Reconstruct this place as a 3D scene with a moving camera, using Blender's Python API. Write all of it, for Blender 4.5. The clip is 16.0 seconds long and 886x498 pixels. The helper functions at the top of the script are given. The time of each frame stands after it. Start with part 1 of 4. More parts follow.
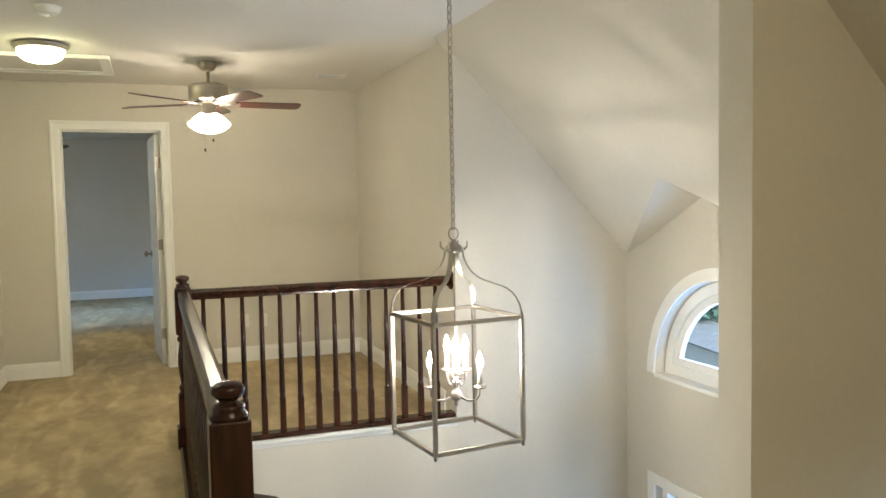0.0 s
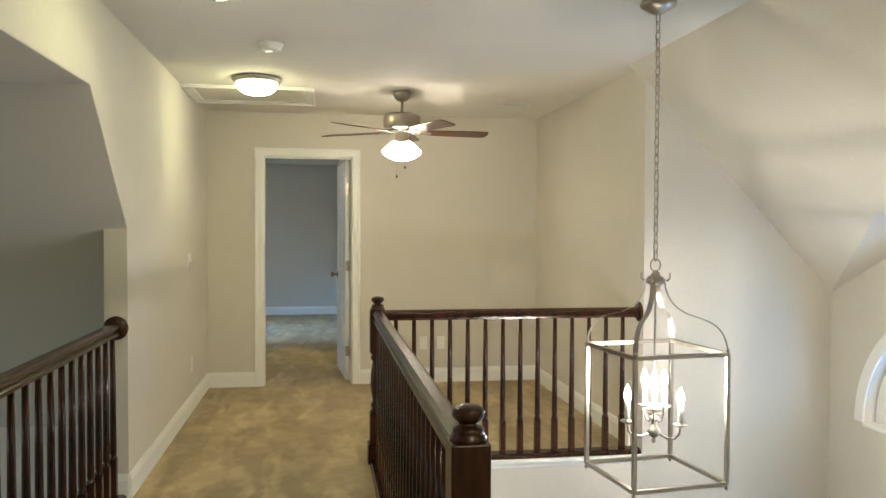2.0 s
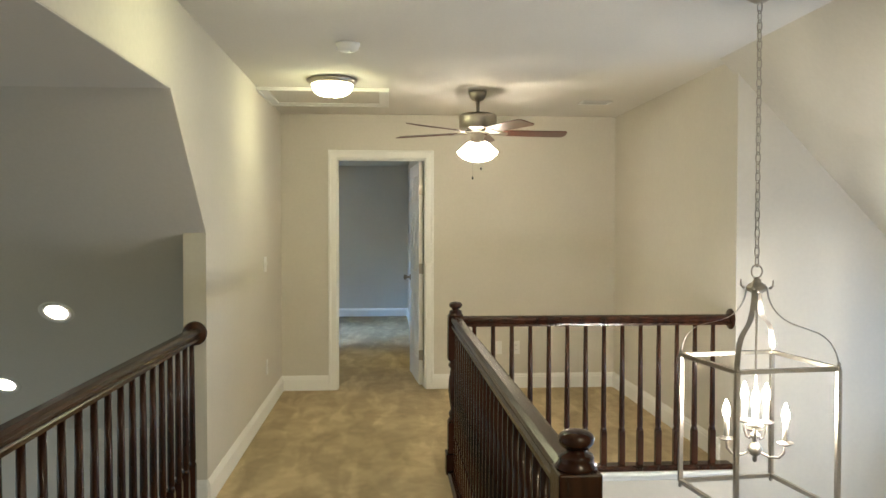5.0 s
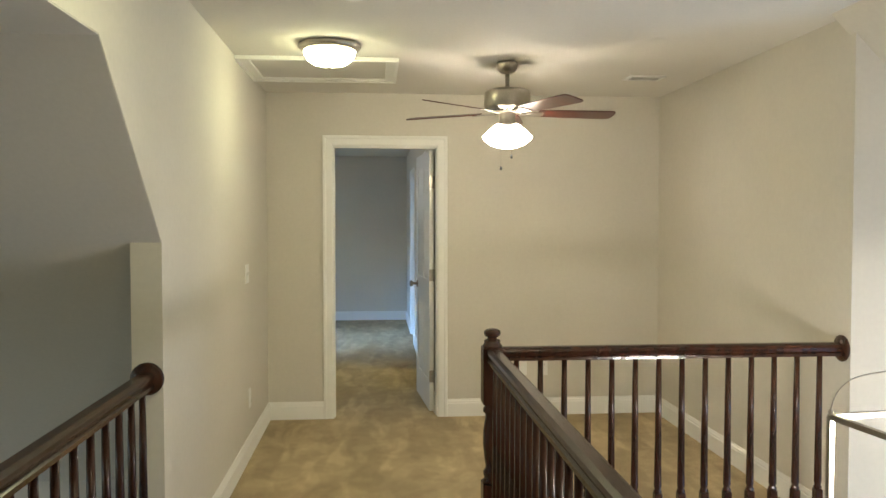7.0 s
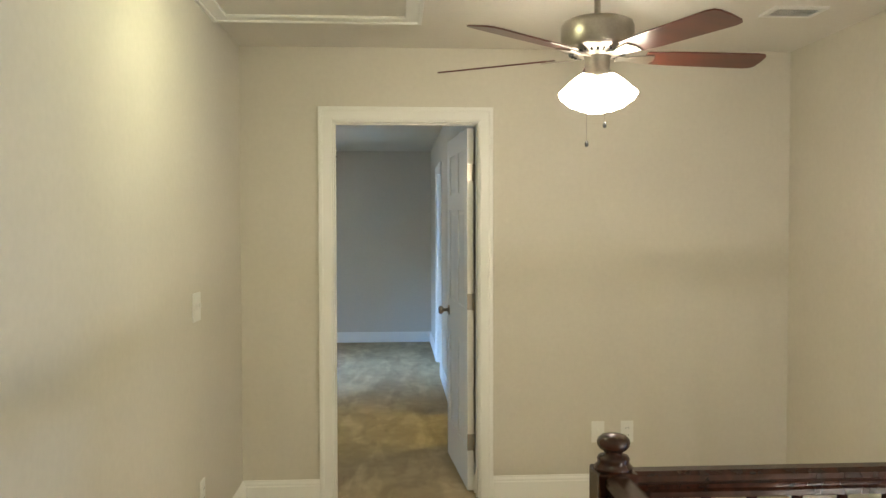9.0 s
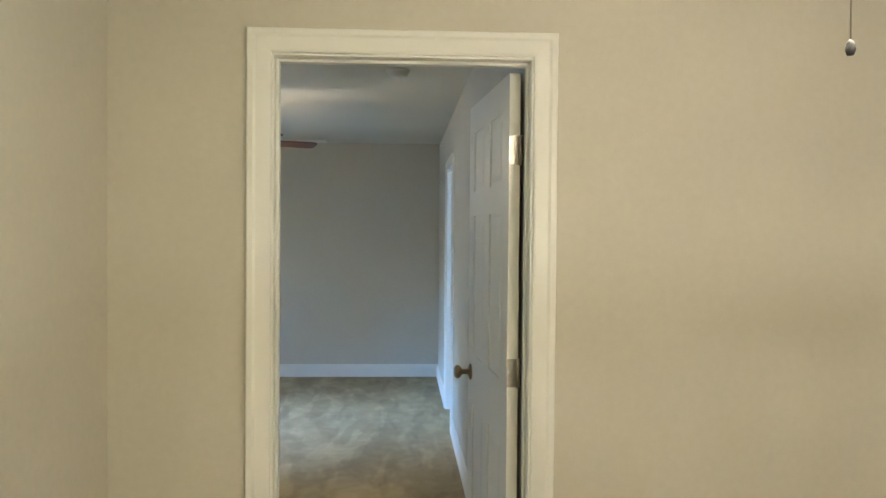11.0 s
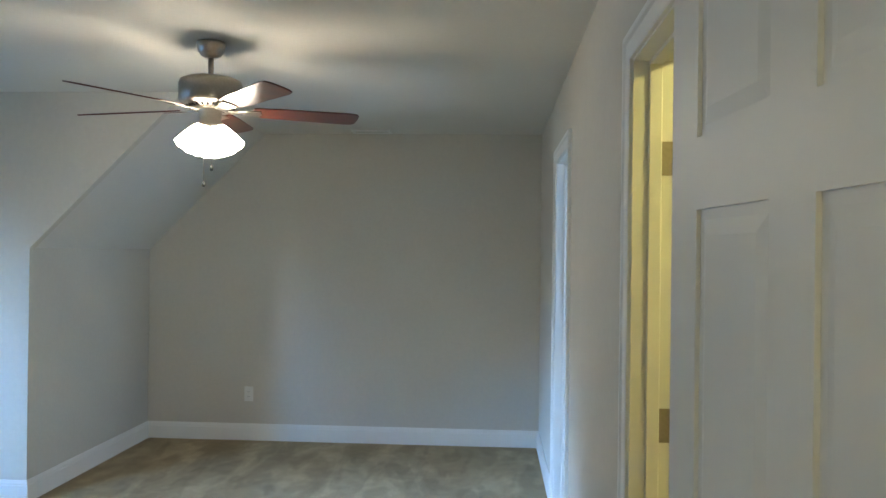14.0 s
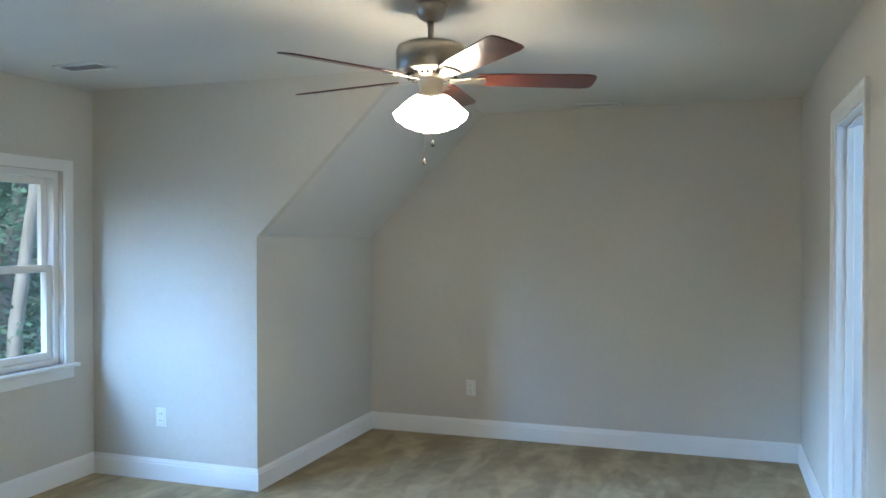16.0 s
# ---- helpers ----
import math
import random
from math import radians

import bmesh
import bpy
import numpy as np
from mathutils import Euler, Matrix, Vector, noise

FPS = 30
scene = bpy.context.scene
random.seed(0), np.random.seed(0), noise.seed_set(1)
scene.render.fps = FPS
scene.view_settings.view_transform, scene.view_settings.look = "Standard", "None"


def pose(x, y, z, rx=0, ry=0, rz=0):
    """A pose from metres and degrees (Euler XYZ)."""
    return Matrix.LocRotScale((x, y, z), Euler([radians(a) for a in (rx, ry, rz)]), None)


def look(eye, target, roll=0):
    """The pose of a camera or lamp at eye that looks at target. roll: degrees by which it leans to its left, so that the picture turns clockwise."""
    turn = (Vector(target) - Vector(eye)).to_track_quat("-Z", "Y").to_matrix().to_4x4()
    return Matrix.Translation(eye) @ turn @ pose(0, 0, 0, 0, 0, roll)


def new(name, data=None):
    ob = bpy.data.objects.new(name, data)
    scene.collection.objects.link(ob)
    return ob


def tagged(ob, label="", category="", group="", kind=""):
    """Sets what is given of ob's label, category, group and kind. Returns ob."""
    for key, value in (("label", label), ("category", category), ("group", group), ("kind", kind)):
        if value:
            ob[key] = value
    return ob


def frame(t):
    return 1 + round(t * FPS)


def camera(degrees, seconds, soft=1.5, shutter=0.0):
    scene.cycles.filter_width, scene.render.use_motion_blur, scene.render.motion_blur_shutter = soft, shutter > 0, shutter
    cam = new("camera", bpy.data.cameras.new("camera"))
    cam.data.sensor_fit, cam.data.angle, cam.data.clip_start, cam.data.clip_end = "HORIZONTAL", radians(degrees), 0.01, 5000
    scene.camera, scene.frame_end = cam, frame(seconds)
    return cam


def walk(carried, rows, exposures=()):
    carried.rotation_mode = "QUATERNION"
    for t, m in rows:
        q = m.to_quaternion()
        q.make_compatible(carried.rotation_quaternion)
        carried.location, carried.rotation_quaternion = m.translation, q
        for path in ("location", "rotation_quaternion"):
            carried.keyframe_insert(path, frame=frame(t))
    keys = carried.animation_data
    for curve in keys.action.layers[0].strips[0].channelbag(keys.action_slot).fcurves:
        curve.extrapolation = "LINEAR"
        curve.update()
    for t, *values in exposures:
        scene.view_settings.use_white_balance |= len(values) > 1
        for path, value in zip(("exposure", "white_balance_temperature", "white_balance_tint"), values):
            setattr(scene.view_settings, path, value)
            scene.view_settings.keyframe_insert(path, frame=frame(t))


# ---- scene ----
cam = camera(58.2, 16.0)
PATH = [
    (0, (0.103, -0.72, 1.394), (0.784, 1.156, 1.273), -1.1),
    (0.5, (0.0, -0.764, 1.418), (0.601, 1.142, 1.33), -0.8),
    (1, (-0.028, -0.73, 1.412), (0.462, 1.208, 1.342), -0.5),
    (1.5, (-0.066, -0.693, 1.403), (0.321, 1.269, 1.345), -0.2),
    (2, (-0.09, -0.679, 1.401), (0.214, 1.297, 1.35), 0.2),
    (2.5, (-0.115, -0.675, 1.401), (0.132, 1.309, 1.356), 0.4),
    (3, (-0.142, -0.661, 1.397), (0.066, 1.328, 1.358), 0.4),
    (3.5, (-0.145, -0.653, 1.395), (0.027, 1.34, 1.36), 0.3),
    (4, (-0.139, -0.649, 1.4), (0.001, 1.346, 1.366), 0.1),
    (6.5, (-0.232, 0.16, 1.464), (-0.082, 2.153, 1.383), -0.2),
    (7, (-0.272, 0.548, 1.478), (-0.104, 2.54, 1.407), -0.0),
    (7.5, (-0.282, 0.968, 1.472), (-0.11, 2.959, 1.413), 0.0),
    (8, (-0.261, 1.392, 1.481), (-0.109, 3.385, 1.418), 0.2),
    (8.5, (-0.281, 1.785, 1.476), (-0.14, 3.779, 1.419), 0.3),
    (9, (-0.254, 2.263, 1.477), (-0.137, 4.258, 1.42), -0.1),
    (11.5, (-0.196, 4.551, 1.509), (-0.092, 6.548, 1.484), 0.5),
    (12, (-0.176, 5.000, 1.504), (-0.081, 6.998, 1.504), -0.1),
    (12.5, (-0.150, 5.410, 1.497), (-0.085, 7.409, 1.485), -0.3),
    (13, (-0.154, 5.701, 1.504), (-0.123, 7.701, 1.496), 0.2),
    (13.5, (-0.189, 5.911, 1.533), (-0.224, 7.910, 1.514), 0.4),
    (14, (-0.182, 6.209, 1.517), (-0.307, 8.205, 1.522), 0.7),
    (14.5, (-0.168, 6.408, 1.518), (-0.452, 8.388, 1.512), 0.7),
    (15, (-0.224, 6.530, 1.514), (-0.640, 8.486, 1.498), 0.3),
    (15.5, (-0.288, 6.622, 1.506), (-0.823, 8.549, 1.482), 0.2),
    (16, (-0.371, 6.665, 1.494), (-1.013, 8.559, 1.468), 0.0),
]
walk(cam, [(t, look(eye, target, roll)) for t, eye, target, roll in PATH], [(0, 1.5), (14.0, 1.5), (16.0, 1.7)])

# ---- world and sun ----
world = bpy.data.worlds.new("world")
scene.world = world
world.use_nodes = True
sky = world.node_tree.nodes.new("ShaderNodeTexSky")
sky.sky_type = "NISHITA"
sky.sun_disc = False
sky.sun_elevation, sky.sun_rotation = radians(38), radians(175)
back = world.node_tree.nodes["Background"]
back.inputs["Strength"].default_value = 0.15
world.node_tree.links.new(sky.outputs[0], back.inputs[0])
sun = new("sun", bpy.data.lights.new("sun", "SUN"))
sun.data.energy, sun.data.angle, sun.data.color = 1.5, radians(20), (1.0, 0.95, 0.88)
sun.matrix_basis = look((2, -20, 15), (0, 0, 0))


def daylight(x, y, z, w, h, turn, watts, down=0, spread=170):
    """An area lamp that stands in for sky light at a window opening."""
    ob = new("window_light", bpy.data.lights.new("window_light", "AREA"))
    ob.data.shape, ob.data.size, ob.data.size_y = "RECTANGLE", w, h
    ob.data.energy, ob.data.spread, ob.data.color = watts, radians(spread), (0.25, 0.52, 1.0)
    ob.matrix_basis = pose(x, y, z, 90 - down, 0, turn)


daylight(-4.30, 8.86, 1.40, 0.55, 1.0, -23, 5.5, 22, 50)      # bedroom window: towards the dormer cheek
daylight(-4.36, 8.60, 1.50, 0.90, 0.9, -62, 13.5, 24, 42)     # across the carpet
daylight(-4.33, 9.00, 1.42, 1.6, 1.0, -90, 7.5, 12, 160)      # and out into the room
daylight(3.37, 3.0, 0.46, 0.8, 0.26, 90, 5, -30)          # arched window
daylight(3.27, 3.0, -1.25, 1.2, 1.4, 90, 5)          # stair window
daylight(1.66, 10.02, 1.48, 1.1, 1.3, 90, 9)         # added lamp in an unseen side room opening, brightens the door jamb


# ---- helpers of this place ----
def new_bm():
    return bmesh.new()


def add_box(bm, x0, x1, y0, y1, z0, z1, bevel=0.0):
    b = bmesh.new()
    v = [b.verts.new((x, y, z)) for x in (x0, x1) for y in (y0, y1) for z in (z0, z1)]
    for f in ((0, 1, 3, 2), (4, 6, 7, 5), (0, 4, 5, 1), (2, 3, 7, 6), (0, 2, 6, 4), (1, 5, 7, 3)):
        b.faces.new([v[i] for i in f])
    bmesh.ops.recalc_face_normals(b, faces=b.faces)
    if bevel:
        bmesh.ops.bevel(b, geom=list(b.edges), offset=bevel, segments=2, affect="EDGES", profile=0.5)
    join(bm, b)
    return bm


def join(bm, other):
    data = bpy.data.meshes.new("tmp")
    other.to_mesh(data)
    other.free()
    bm.from_mesh(data)
    bpy.data.meshes.remove(data)


def add_prism(bm, pts, axis, a0, a1):
    """A closed outline pushed along an axis: outline in (y, z) for x, (x, z) for y, (x, y) for z."""
    def place(p, a):
        return {"x": (a, p[0], p[1]), "y": (p[0], a, p[1]), "z": (p[0], p[1], a)}[axis]
    b = bmesh.new()
    lo = [b.verts.new(place(p, a0)) for p in pts]
    hi = [b.verts.new(place(p, a1)) for p in pts]
    b.faces.new(lo)
    b.faces.new(hi)
    n = len(pts)
    for i in range(n):
        b.faces.new((lo[i], lo[(i + 1) % n], hi[(i + 1) % n], hi[i]))
    bmesh.ops.recalc_face_normals(b, faces=b.faces)
    join(bm, b)
    return bm


def add_slab(bm, pts, dz):
    """A flat tilted plate: 3D outline, with thickness dz upwards."""
    b = bmesh.new()
    lo = [b.verts.new(p) for p in pts]
    hi = [b.verts.new((p[0], p[1], p[2] + dz)) for p in pts]
    b.faces.new(lo)
    b.faces.new(hi)
    n = len(pts)
    for i in range(n):
        b.faces.new((lo[i], lo[(i + 1) % n], hi[(i + 1) % n], hi[i]))
    bmesh.ops.recalc_face_normals(b, faces=b.faces)
    join(bm, b)
    return bm


def add_lathe(bm, profile, x=0.0, y=0.0, z=0.0, n=20):
    """A turned shape about the z axis: profile of (radius, height)."""
    b = bmesh.new()
    rings = []
    for r, h in profile:
        if r < 1e-5:
            rings.append([b.verts.new((x, y, z + h))])
        else:
            rings.append([b.verts.new((x + r * math.cos(2 * math.pi * i / n), y + r * math.sin(2 * math.pi * i / n), z + h)) for i in range(n)])
    for a, c in zip(rings, rings[1:]):
        for i in range(n):
            j = (i + 1) % n
            if len(a) == 1 and len(c) == 1:
                continue
            if len(a) == 1:
                b.faces.new((a[0], c[i], c[j]))
            elif len(c) == 1:
                b.faces.new((a[i], a[j], c[0]))
            else:
                b.faces.new((a[i], a[j], c[j], c[i]))
    if len(rings[0]) > 1:
        b.faces.new(rings[0])
    if len(rings[-1]) > 1:
        b.faces.new(rings[-1])
    bmesh.ops.recalc_face_normals(b, faces=b.faces)
    for f in b.faces:
        f.smooth = True
    join(bm, b)
    return bm


def add_tube(bm, pts, r, n=10, closed=False):
    """A round bar along a line of points; r may be one radius or one for each point."""
    b = bmesh.new()
    pts = [Vector(p) for p in pts]
    k = len(pts)
    radii = r if isinstance(r, (list, tuple)) else [r] * k
    rings = []
    up = None
    for i, p in enumerate(pts):
        if closed:
            d = (pts[(i + 1) % k] - pts[i - 1]).normalized()
        else:
            d = (pts[min(i + 1, k - 1)] - pts[max(i - 1, 0)]).normalized()
        if up is None:
            up = Vector((0, 0, 1)) if abs(d.z) < 0.9 else Vector((1, 0, 0))
        s = d.cross(up).normalized()
        up = s.cross(d).normalized()
        rings.append([b.verts.new(p + radii[i] * (math.cos(2 * math.pi * j / n) * s + math.sin(2 * math.pi * j / n) * up)) for j in range(n)])
    pairs = list(zip(rings, rings[1:]))
    if closed:
        pairs.append((rings[-1], rings[0]))
    for a, c in pairs:
        for j in range(n):
            b.faces.new((a[j], a[(j + 1) % n], c[(j + 1) % n], c[j]))
    if not closed:
        b.faces.new(rings[0])
        b.faces.new(rings[-1])
    bmesh.ops.recalc_face_normals(b, faces=b.faces)
    for f in b.faces:
        f.smooth = True
    join(bm, b)
    return bm


def add_sweep(bm, outline, path, up=(0, 0, 1), caps=True):
    """An outline of (side, up) carried straight from point to point of a path, mitred at its bends."""
    b = bmesh.new()
    pts = [Vector(p) for p in path]
    up = Vector(up)
    rings = []
    for i, p in enumerate(pts):
        d0 = (pts[i] - pts[i - 1]).normalized() if i else (pts[1] - pts[0]).normalized()
        d1 = (pts[i + 1] - pts[i]).normalized() if i < len(pts) - 1 else d0
        s0, s1 = d0.cross(up).normalized(), d1.cross(up).normalized()
        s = (s0 + s1).normalized()
        s = s / max(0.2, s.dot(s0))
        rings.append([b.verts.new(p + s * o[0] + up * o[1]) for o in outline])
    n = len(outline)
    for a, c in zip(rings, rings[1:]):
        for j in range(n):
            b.faces.new((a[j], a[(j + 1) % n], c[(j + 1) % n], c[j]))
    if caps:
        b.faces.new(rings[0])
        b.faces.new(rings[-1])
    bmesh.ops.recalc_face_normals(b, faces=b.faces)
    join(bm, b)
    return bm


def mesh_ob(name, bm, material, smooth=False):
    data = bpy.data.meshes.new(name)
    bm.to_mesh(data)
    bm.free()
    if smooth:
        for p in data.polygons:
            p.use_smooth = True
    data.materials.append(material)
    return new(name, data)


def part(name, bm, material, parent, label="", smooth=False):
    ob = mesh_ob(name, bm, material, smooth)
    ob.parent = parent
    if label:
        ob["label"] = label
    return ob


def structure(name, bm, material, label, category):
    return tagged(mesh_ob(name, bm, material), label, category, kind="structure")


def thing(name, label, category, at=(0, 0, 0), turn=0.0, group="", kind=""):
    ob = new(name)
    ob.empty_display_size = 0.1
    ob.matrix_basis = pose(at[0], at[1], at[2], 0, 0, turn)
    return tagged(ob, label, category, group, kind)


# ---- materials ----
def material(name, colour, rough=0.5, metal=0.0, grain=0.0, grain_scale=60.0, bump=0.0, bump_scale=300.0, blotch=0.0, blotch_scale=1.5, coat=0.0, stretch=(1, 1, 1), rough_vary=0.0, spec=0.5):
    m = bpy.data.materials.new(name)
    m.use_nodes = True
    nt = m.node_tree
    b = nt.nodes["Principled BSDF"]
    b.inputs["Roughness"].default_value = rough
    b.inputs["Metallic"].default_value = metal
    b.inputs["Specular IOR Level"].default_value = spec
    b.inputs["Coat Weight"].default_value = coat
    b.inputs["Coat Roughness"].default_value = 0.12
    co = nt.nodes.new("ShaderNodeTexCoord")
    mp = nt.nodes.new("ShaderNodeMapping")
    mp.inputs["Scale"].default_value = stretch
    nt.links.new(co.outputs["Object"], mp.inputs["Vector"])

    def tex(scale, detail=4.0):
        t = nt.nodes.new("ShaderNodeTexNoise")
        t.inputs["Scale"].default_value = scale
        t.inputs["Detail"].default_value = detail
        nt.links.new(mp.outputs["Vector"], t.inputs["Vector"])
        return t
    last = None
    for amount, scale in ((grain, grain_scale), (blotch, blotch_scale)):
        if not amount:
            continue
        t = tex(scale)
        r = nt.nodes.new("ShaderNodeMapRange")
        r.inputs[1].default_value, r.inputs[2].default_value = 0.3, 0.7
        r.inputs[3].default_value, r.inputs[4].default_value = 1 - amount, 1 + amount
        nt.links.new(t.outputs["Fac"], r.inputs[0])
        if last is None:
            last = r.outputs[0]
        else:
            q = nt.nodes.new("ShaderNodeMath")
            q.operation = "MULTIPLY"
            nt.links.new(last, q.inputs[0])
            nt.links.new(r.outputs[0], q.inputs[1])
            last = q.outputs[0]
    if last is None:
        b.inputs["Base Color"].default_value = (*colour, 1)
    else:
        v = nt.nodes.new("ShaderNodeVectorMath")
        v.operation = "SCALE"
        v.inputs[0].default_value = colour
        nt.links.new(last, v.inputs["Scale"])
        nt.links.new(v.outputs[0], b.inputs["Base Color"])
    if rough_vary:
        t = tex(6.0)
        r = nt.nodes.new("ShaderNodeMapRange")
        r.inputs[3].default_value, r.inputs[4].default_value = max(0.02, rough - rough_vary), rough + rough_vary
        nt.links.new(t.outputs["Fac"], r.inputs[0])
        nt.links.new(r.outputs[0], b.inputs["Roughness"])
    if bump:
        t = tex(bump_scale, 3.0)
        k = nt.nodes.new("ShaderNodeBump")
        k.inputs["Strength"].default_value = bump
        k.inputs["Distance"].default_value = 0.002
        nt.links.new(t.outputs["Fac"], k.inputs["Height"])
        nt.links.new(k.outputs[0], b.inputs["Normal"])
    return m


def glowing(name, colour, strength):
    m = bpy.data.materials.new(name)
    m.use_nodes = True
    b = m.node_tree.nodes["Principled BSDF"]
    b.inputs["Base Color"].default_value = (0.85, 0.83, 0.8, 1)
    b.inputs["Roughness"].default_value = 0.3
    b.inputs["Emission Color"].default_value = (*colour, 1)
    b.inputs["Emission Strength"].default_value = strength
    return m


WARM = (1.0, 0.80, 0.50)
PAINT = material("wall_paint", (0.600, 0.563, 0.488), 0.85, spec=0.25, grain=0.02, grain_scale=40, bump=0.12, bump_scale=220, blotch=0.03, blotch_scale=1.2)
CEILING = material("ceiling_paint", (0.68, 0.65, 0.59), 0.9, spec=0.2, grain=0.02, bump=0.15, bump_scale=160, blotch=0.025, blotch_scale=0.9)
TRIM = material("white_trim_paint", (0.80, 0.79, 0.75), 0.46, spec=0.35, grain=0.004, grain_scale=4, blotch=0.01)
CARPET = material("carpet", (0.41, 0.322, 0.195), 0.95, spec=0.1, grain=0.22, grain_scale=240, bump=1.0, bump_scale=380, blotch=0.08, blotch_scale=3.0)
DARKWOOD = material("dark_stained_wood", (0.034, 0.012, 0.006), 0.23, spec=0.4, grain=0.45, grain_scale=22, blotch=0.25, blotch_scale=4, stretch=(1, 1, 0.15))
NICKEL = material("brushed_nickel", (0.42, 0.385, 0.335), 0.34, 1.0, grain=0.06, grain_scale=90, rough_vary=0.06)
DARKBRONZE = material("dark_knob_metal", (0.28, 0.22, 0.15), 0.28, 1.0, grain=0.05)
BLADE = material("cherry_blade", (0.085, 0.018, 0.010), 0.32, grain=0.3, grain_scale=14, coat=0.3, stretch=(0.2, 1, 1), blotch=0.15, blotch_scale=5)
PLASTIC = material("white_plastic", (0.74, 0.73, 0.69), 0.4, grain=0.01)
SLOT = material("dark_slot", (0.02, 0.02, 0.02), 0.7)
SHADE = glowing("lit_frosted_glass", (1.0, 0.90, 0.72), 16.8)
DOME = glowing("lit_dome_glass", (0.97, 0.97, 0.57), 11.5)
FILAMENT = glowing("lit_filament", (1.0, 0.94, 0.83), 2100)
BULB = bpy.data.materials.new("clear_bulb_glass")      # clear glass with a glow of its own added to imitate the filament's glare
BULB.use_nodes = True
BULB.node_tree.nodes.remove(BULB.node_tree.nodes["Principled BSDF"])
bulb_clear = BULB.node_tree.nodes.new("ShaderNodeBsdfTransparent")
bulb_glow = BULB.node_tree.nodes.new("ShaderNodeEmission")
bulb_glow.inputs[0].default_value, bulb_glow.inputs[1].default_value = (1.0, 0.94, 0.83, 1), 14
bulb_mix = BULB.node_tree.nodes.new("ShaderNodeMixShader")
bulb_mix.inputs[0].default_value = 0.4
BULB.node_tree.links.new(bulb_clear.outputs[0], bulb_mix.inputs[1])
BULB.node_tree.links.new(bulb_glow.outputs[0], bulb_mix.inputs[2])
BULB.node_tree.links.new(bulb_mix.outputs[0], BULB.node_tree.nodes["Material Output"].inputs[0])
# Stronger glow for the added, unseen lamp south of the landing.
REAR_FILL = glowing("rear_fill_glass", (1.0, 0.87, 0.58), 46)
CAN = glowing("lit_downlight", (1.0, 0.92, 0.8), 9)


def brush_carpet(m):
    """Vacuum strokes and footprints: pile that leans two ways, in long patches with clear edges."""
    nt = m.node_tree
    b = nt.nodes["Principled BSDF"]
    old = b.inputs["Base Color"].links[0].from_socket
    co = nt.nodes.new("ShaderNodeTexCoord")
    last = old
    for turn, sx, sy, scale, lo, hi in ((0.5, 1.0, 0.28, 3.4, 0.91, 1.10), (-0.9, 1.0, 0.35, 5.2, 0.93, 1.09), (0.0, 1.0, 1.0, 9.0, 0.96, 1.05)):
        mp = nt.nodes.new("ShaderNodeMapping")
        mp.inputs["Rotation"].default_value = (0, 0, turn)
        mp.inputs["Scale"].default_value = (sx, sy, 1)
        nt.links.new(co.outputs["Object"], mp.inputs["Vector"])
        t = nt.nodes.new("ShaderNodeTexNoise")
        t.inputs["Scale"].default_value, t.inputs["Detail"].default_value, t.inputs["Distortion"].default_value = scale, 3.0, 0.6
        nt.links.new(mp.outputs["Vector"], t.inputs["Vector"])
        r = nt.nodes.new("ShaderNodeMapRange")
        r.interpolation_type = "SMOOTHSTEP"
        r.inputs[1].default_value, r.inputs[2].default_value = 0.46, 0.56
        r.inputs[3].default_value, r.inputs[4].default_value = lo, hi
        nt.links.new(t.outputs["Fac"], r.inputs[0])
        v = nt.nodes.new("ShaderNodeVectorMath")
        v.operation = "SCALE"
        nt.links.new(last, v.inputs[0])
        nt.links.new(r.outputs[0], v.inputs["Scale"])
        last = v.outputs[0]
    nt.links.new(last, b.inputs["Base Color"])


brush_carpet(CARPET)

# ---- structure ----
HC, RC = 2.42, 2.43          # ceilings of landing and bedroom
LW, EW = -1.07, 1.89         # landing: west and east wall faces
W0, W1 = 6.5, 6.615          # wall between landing and bedroom
BE, BN, KW = 0.188, 12.42, -2.92   # bedroom: east wall, north wall, knee wall
CK, DS, WW = 10.76, 7.7, -4.12      # dormer: cheeks and window wall
X1, NV = 3.16, 4.0           # stairwell: window wall, north wall
OL, OR = -0.585, 0.185       # bedroom doorway

bm = new_bm()
add_box(bm, -1.195, 0.32, -2.2, W0, -0.28, 0)
add_box(bm, 0.32, EW, NV + 0.03, W0, -0.28, 0)
add_box(bm, 0.32, X1, -2.2, 0.22, -0.28, 0)
structure("floor_landing", bm, CARPET, "tan cut-pile carpet over the stair landing", "floor")
bm = new_bm()
add_box(bm, WW, 3.0, W0, BN, -0.28, 0)
structure("floor_bedroom", bm, CARPET, "tan cut-pile carpet with vacuum marks in the bedroom", "floor")
bm = new_bm()
add_box(bm, -5.2, X1, -2.2, 6.4, -2.95, -2.75)
structure("floor_lower", bm, CARPET, "carpeted floor of the storey below", "floor")

bm = new_bm()
add_box(bm, LW - 0.115, 1.80, -2.3, W0, HC, HC + 0.12)
add_box(bm, 1.80, EW + 0.1, NV, W0, HC, HC + 0.12)
structure("ceiling_landing", bm, CEILING, "flat off-white painted ceiling over the landing", "ceiling")
bm = new_bm()
PZ, QX, QZ, DY, RZ = 1.00, 2.72, 1.50, 3.0, 1.47
add_slab(bm, [(1.80, NV + 0.05, HC), (1.80, -2.3, HC), (X1 + 0.05, -2.3, PZ - 0.05), (X1 + 0.05, 1.9, PZ - 0.05), (QX, DY, QZ), (X1, NV, PZ), (X1, NV + 0.05, PZ)], 0.12)
structure("ceiling_slope", bm, PAINT, "sloped painted ceiling over the stairwell", "ceiling")
bm = new_bm()
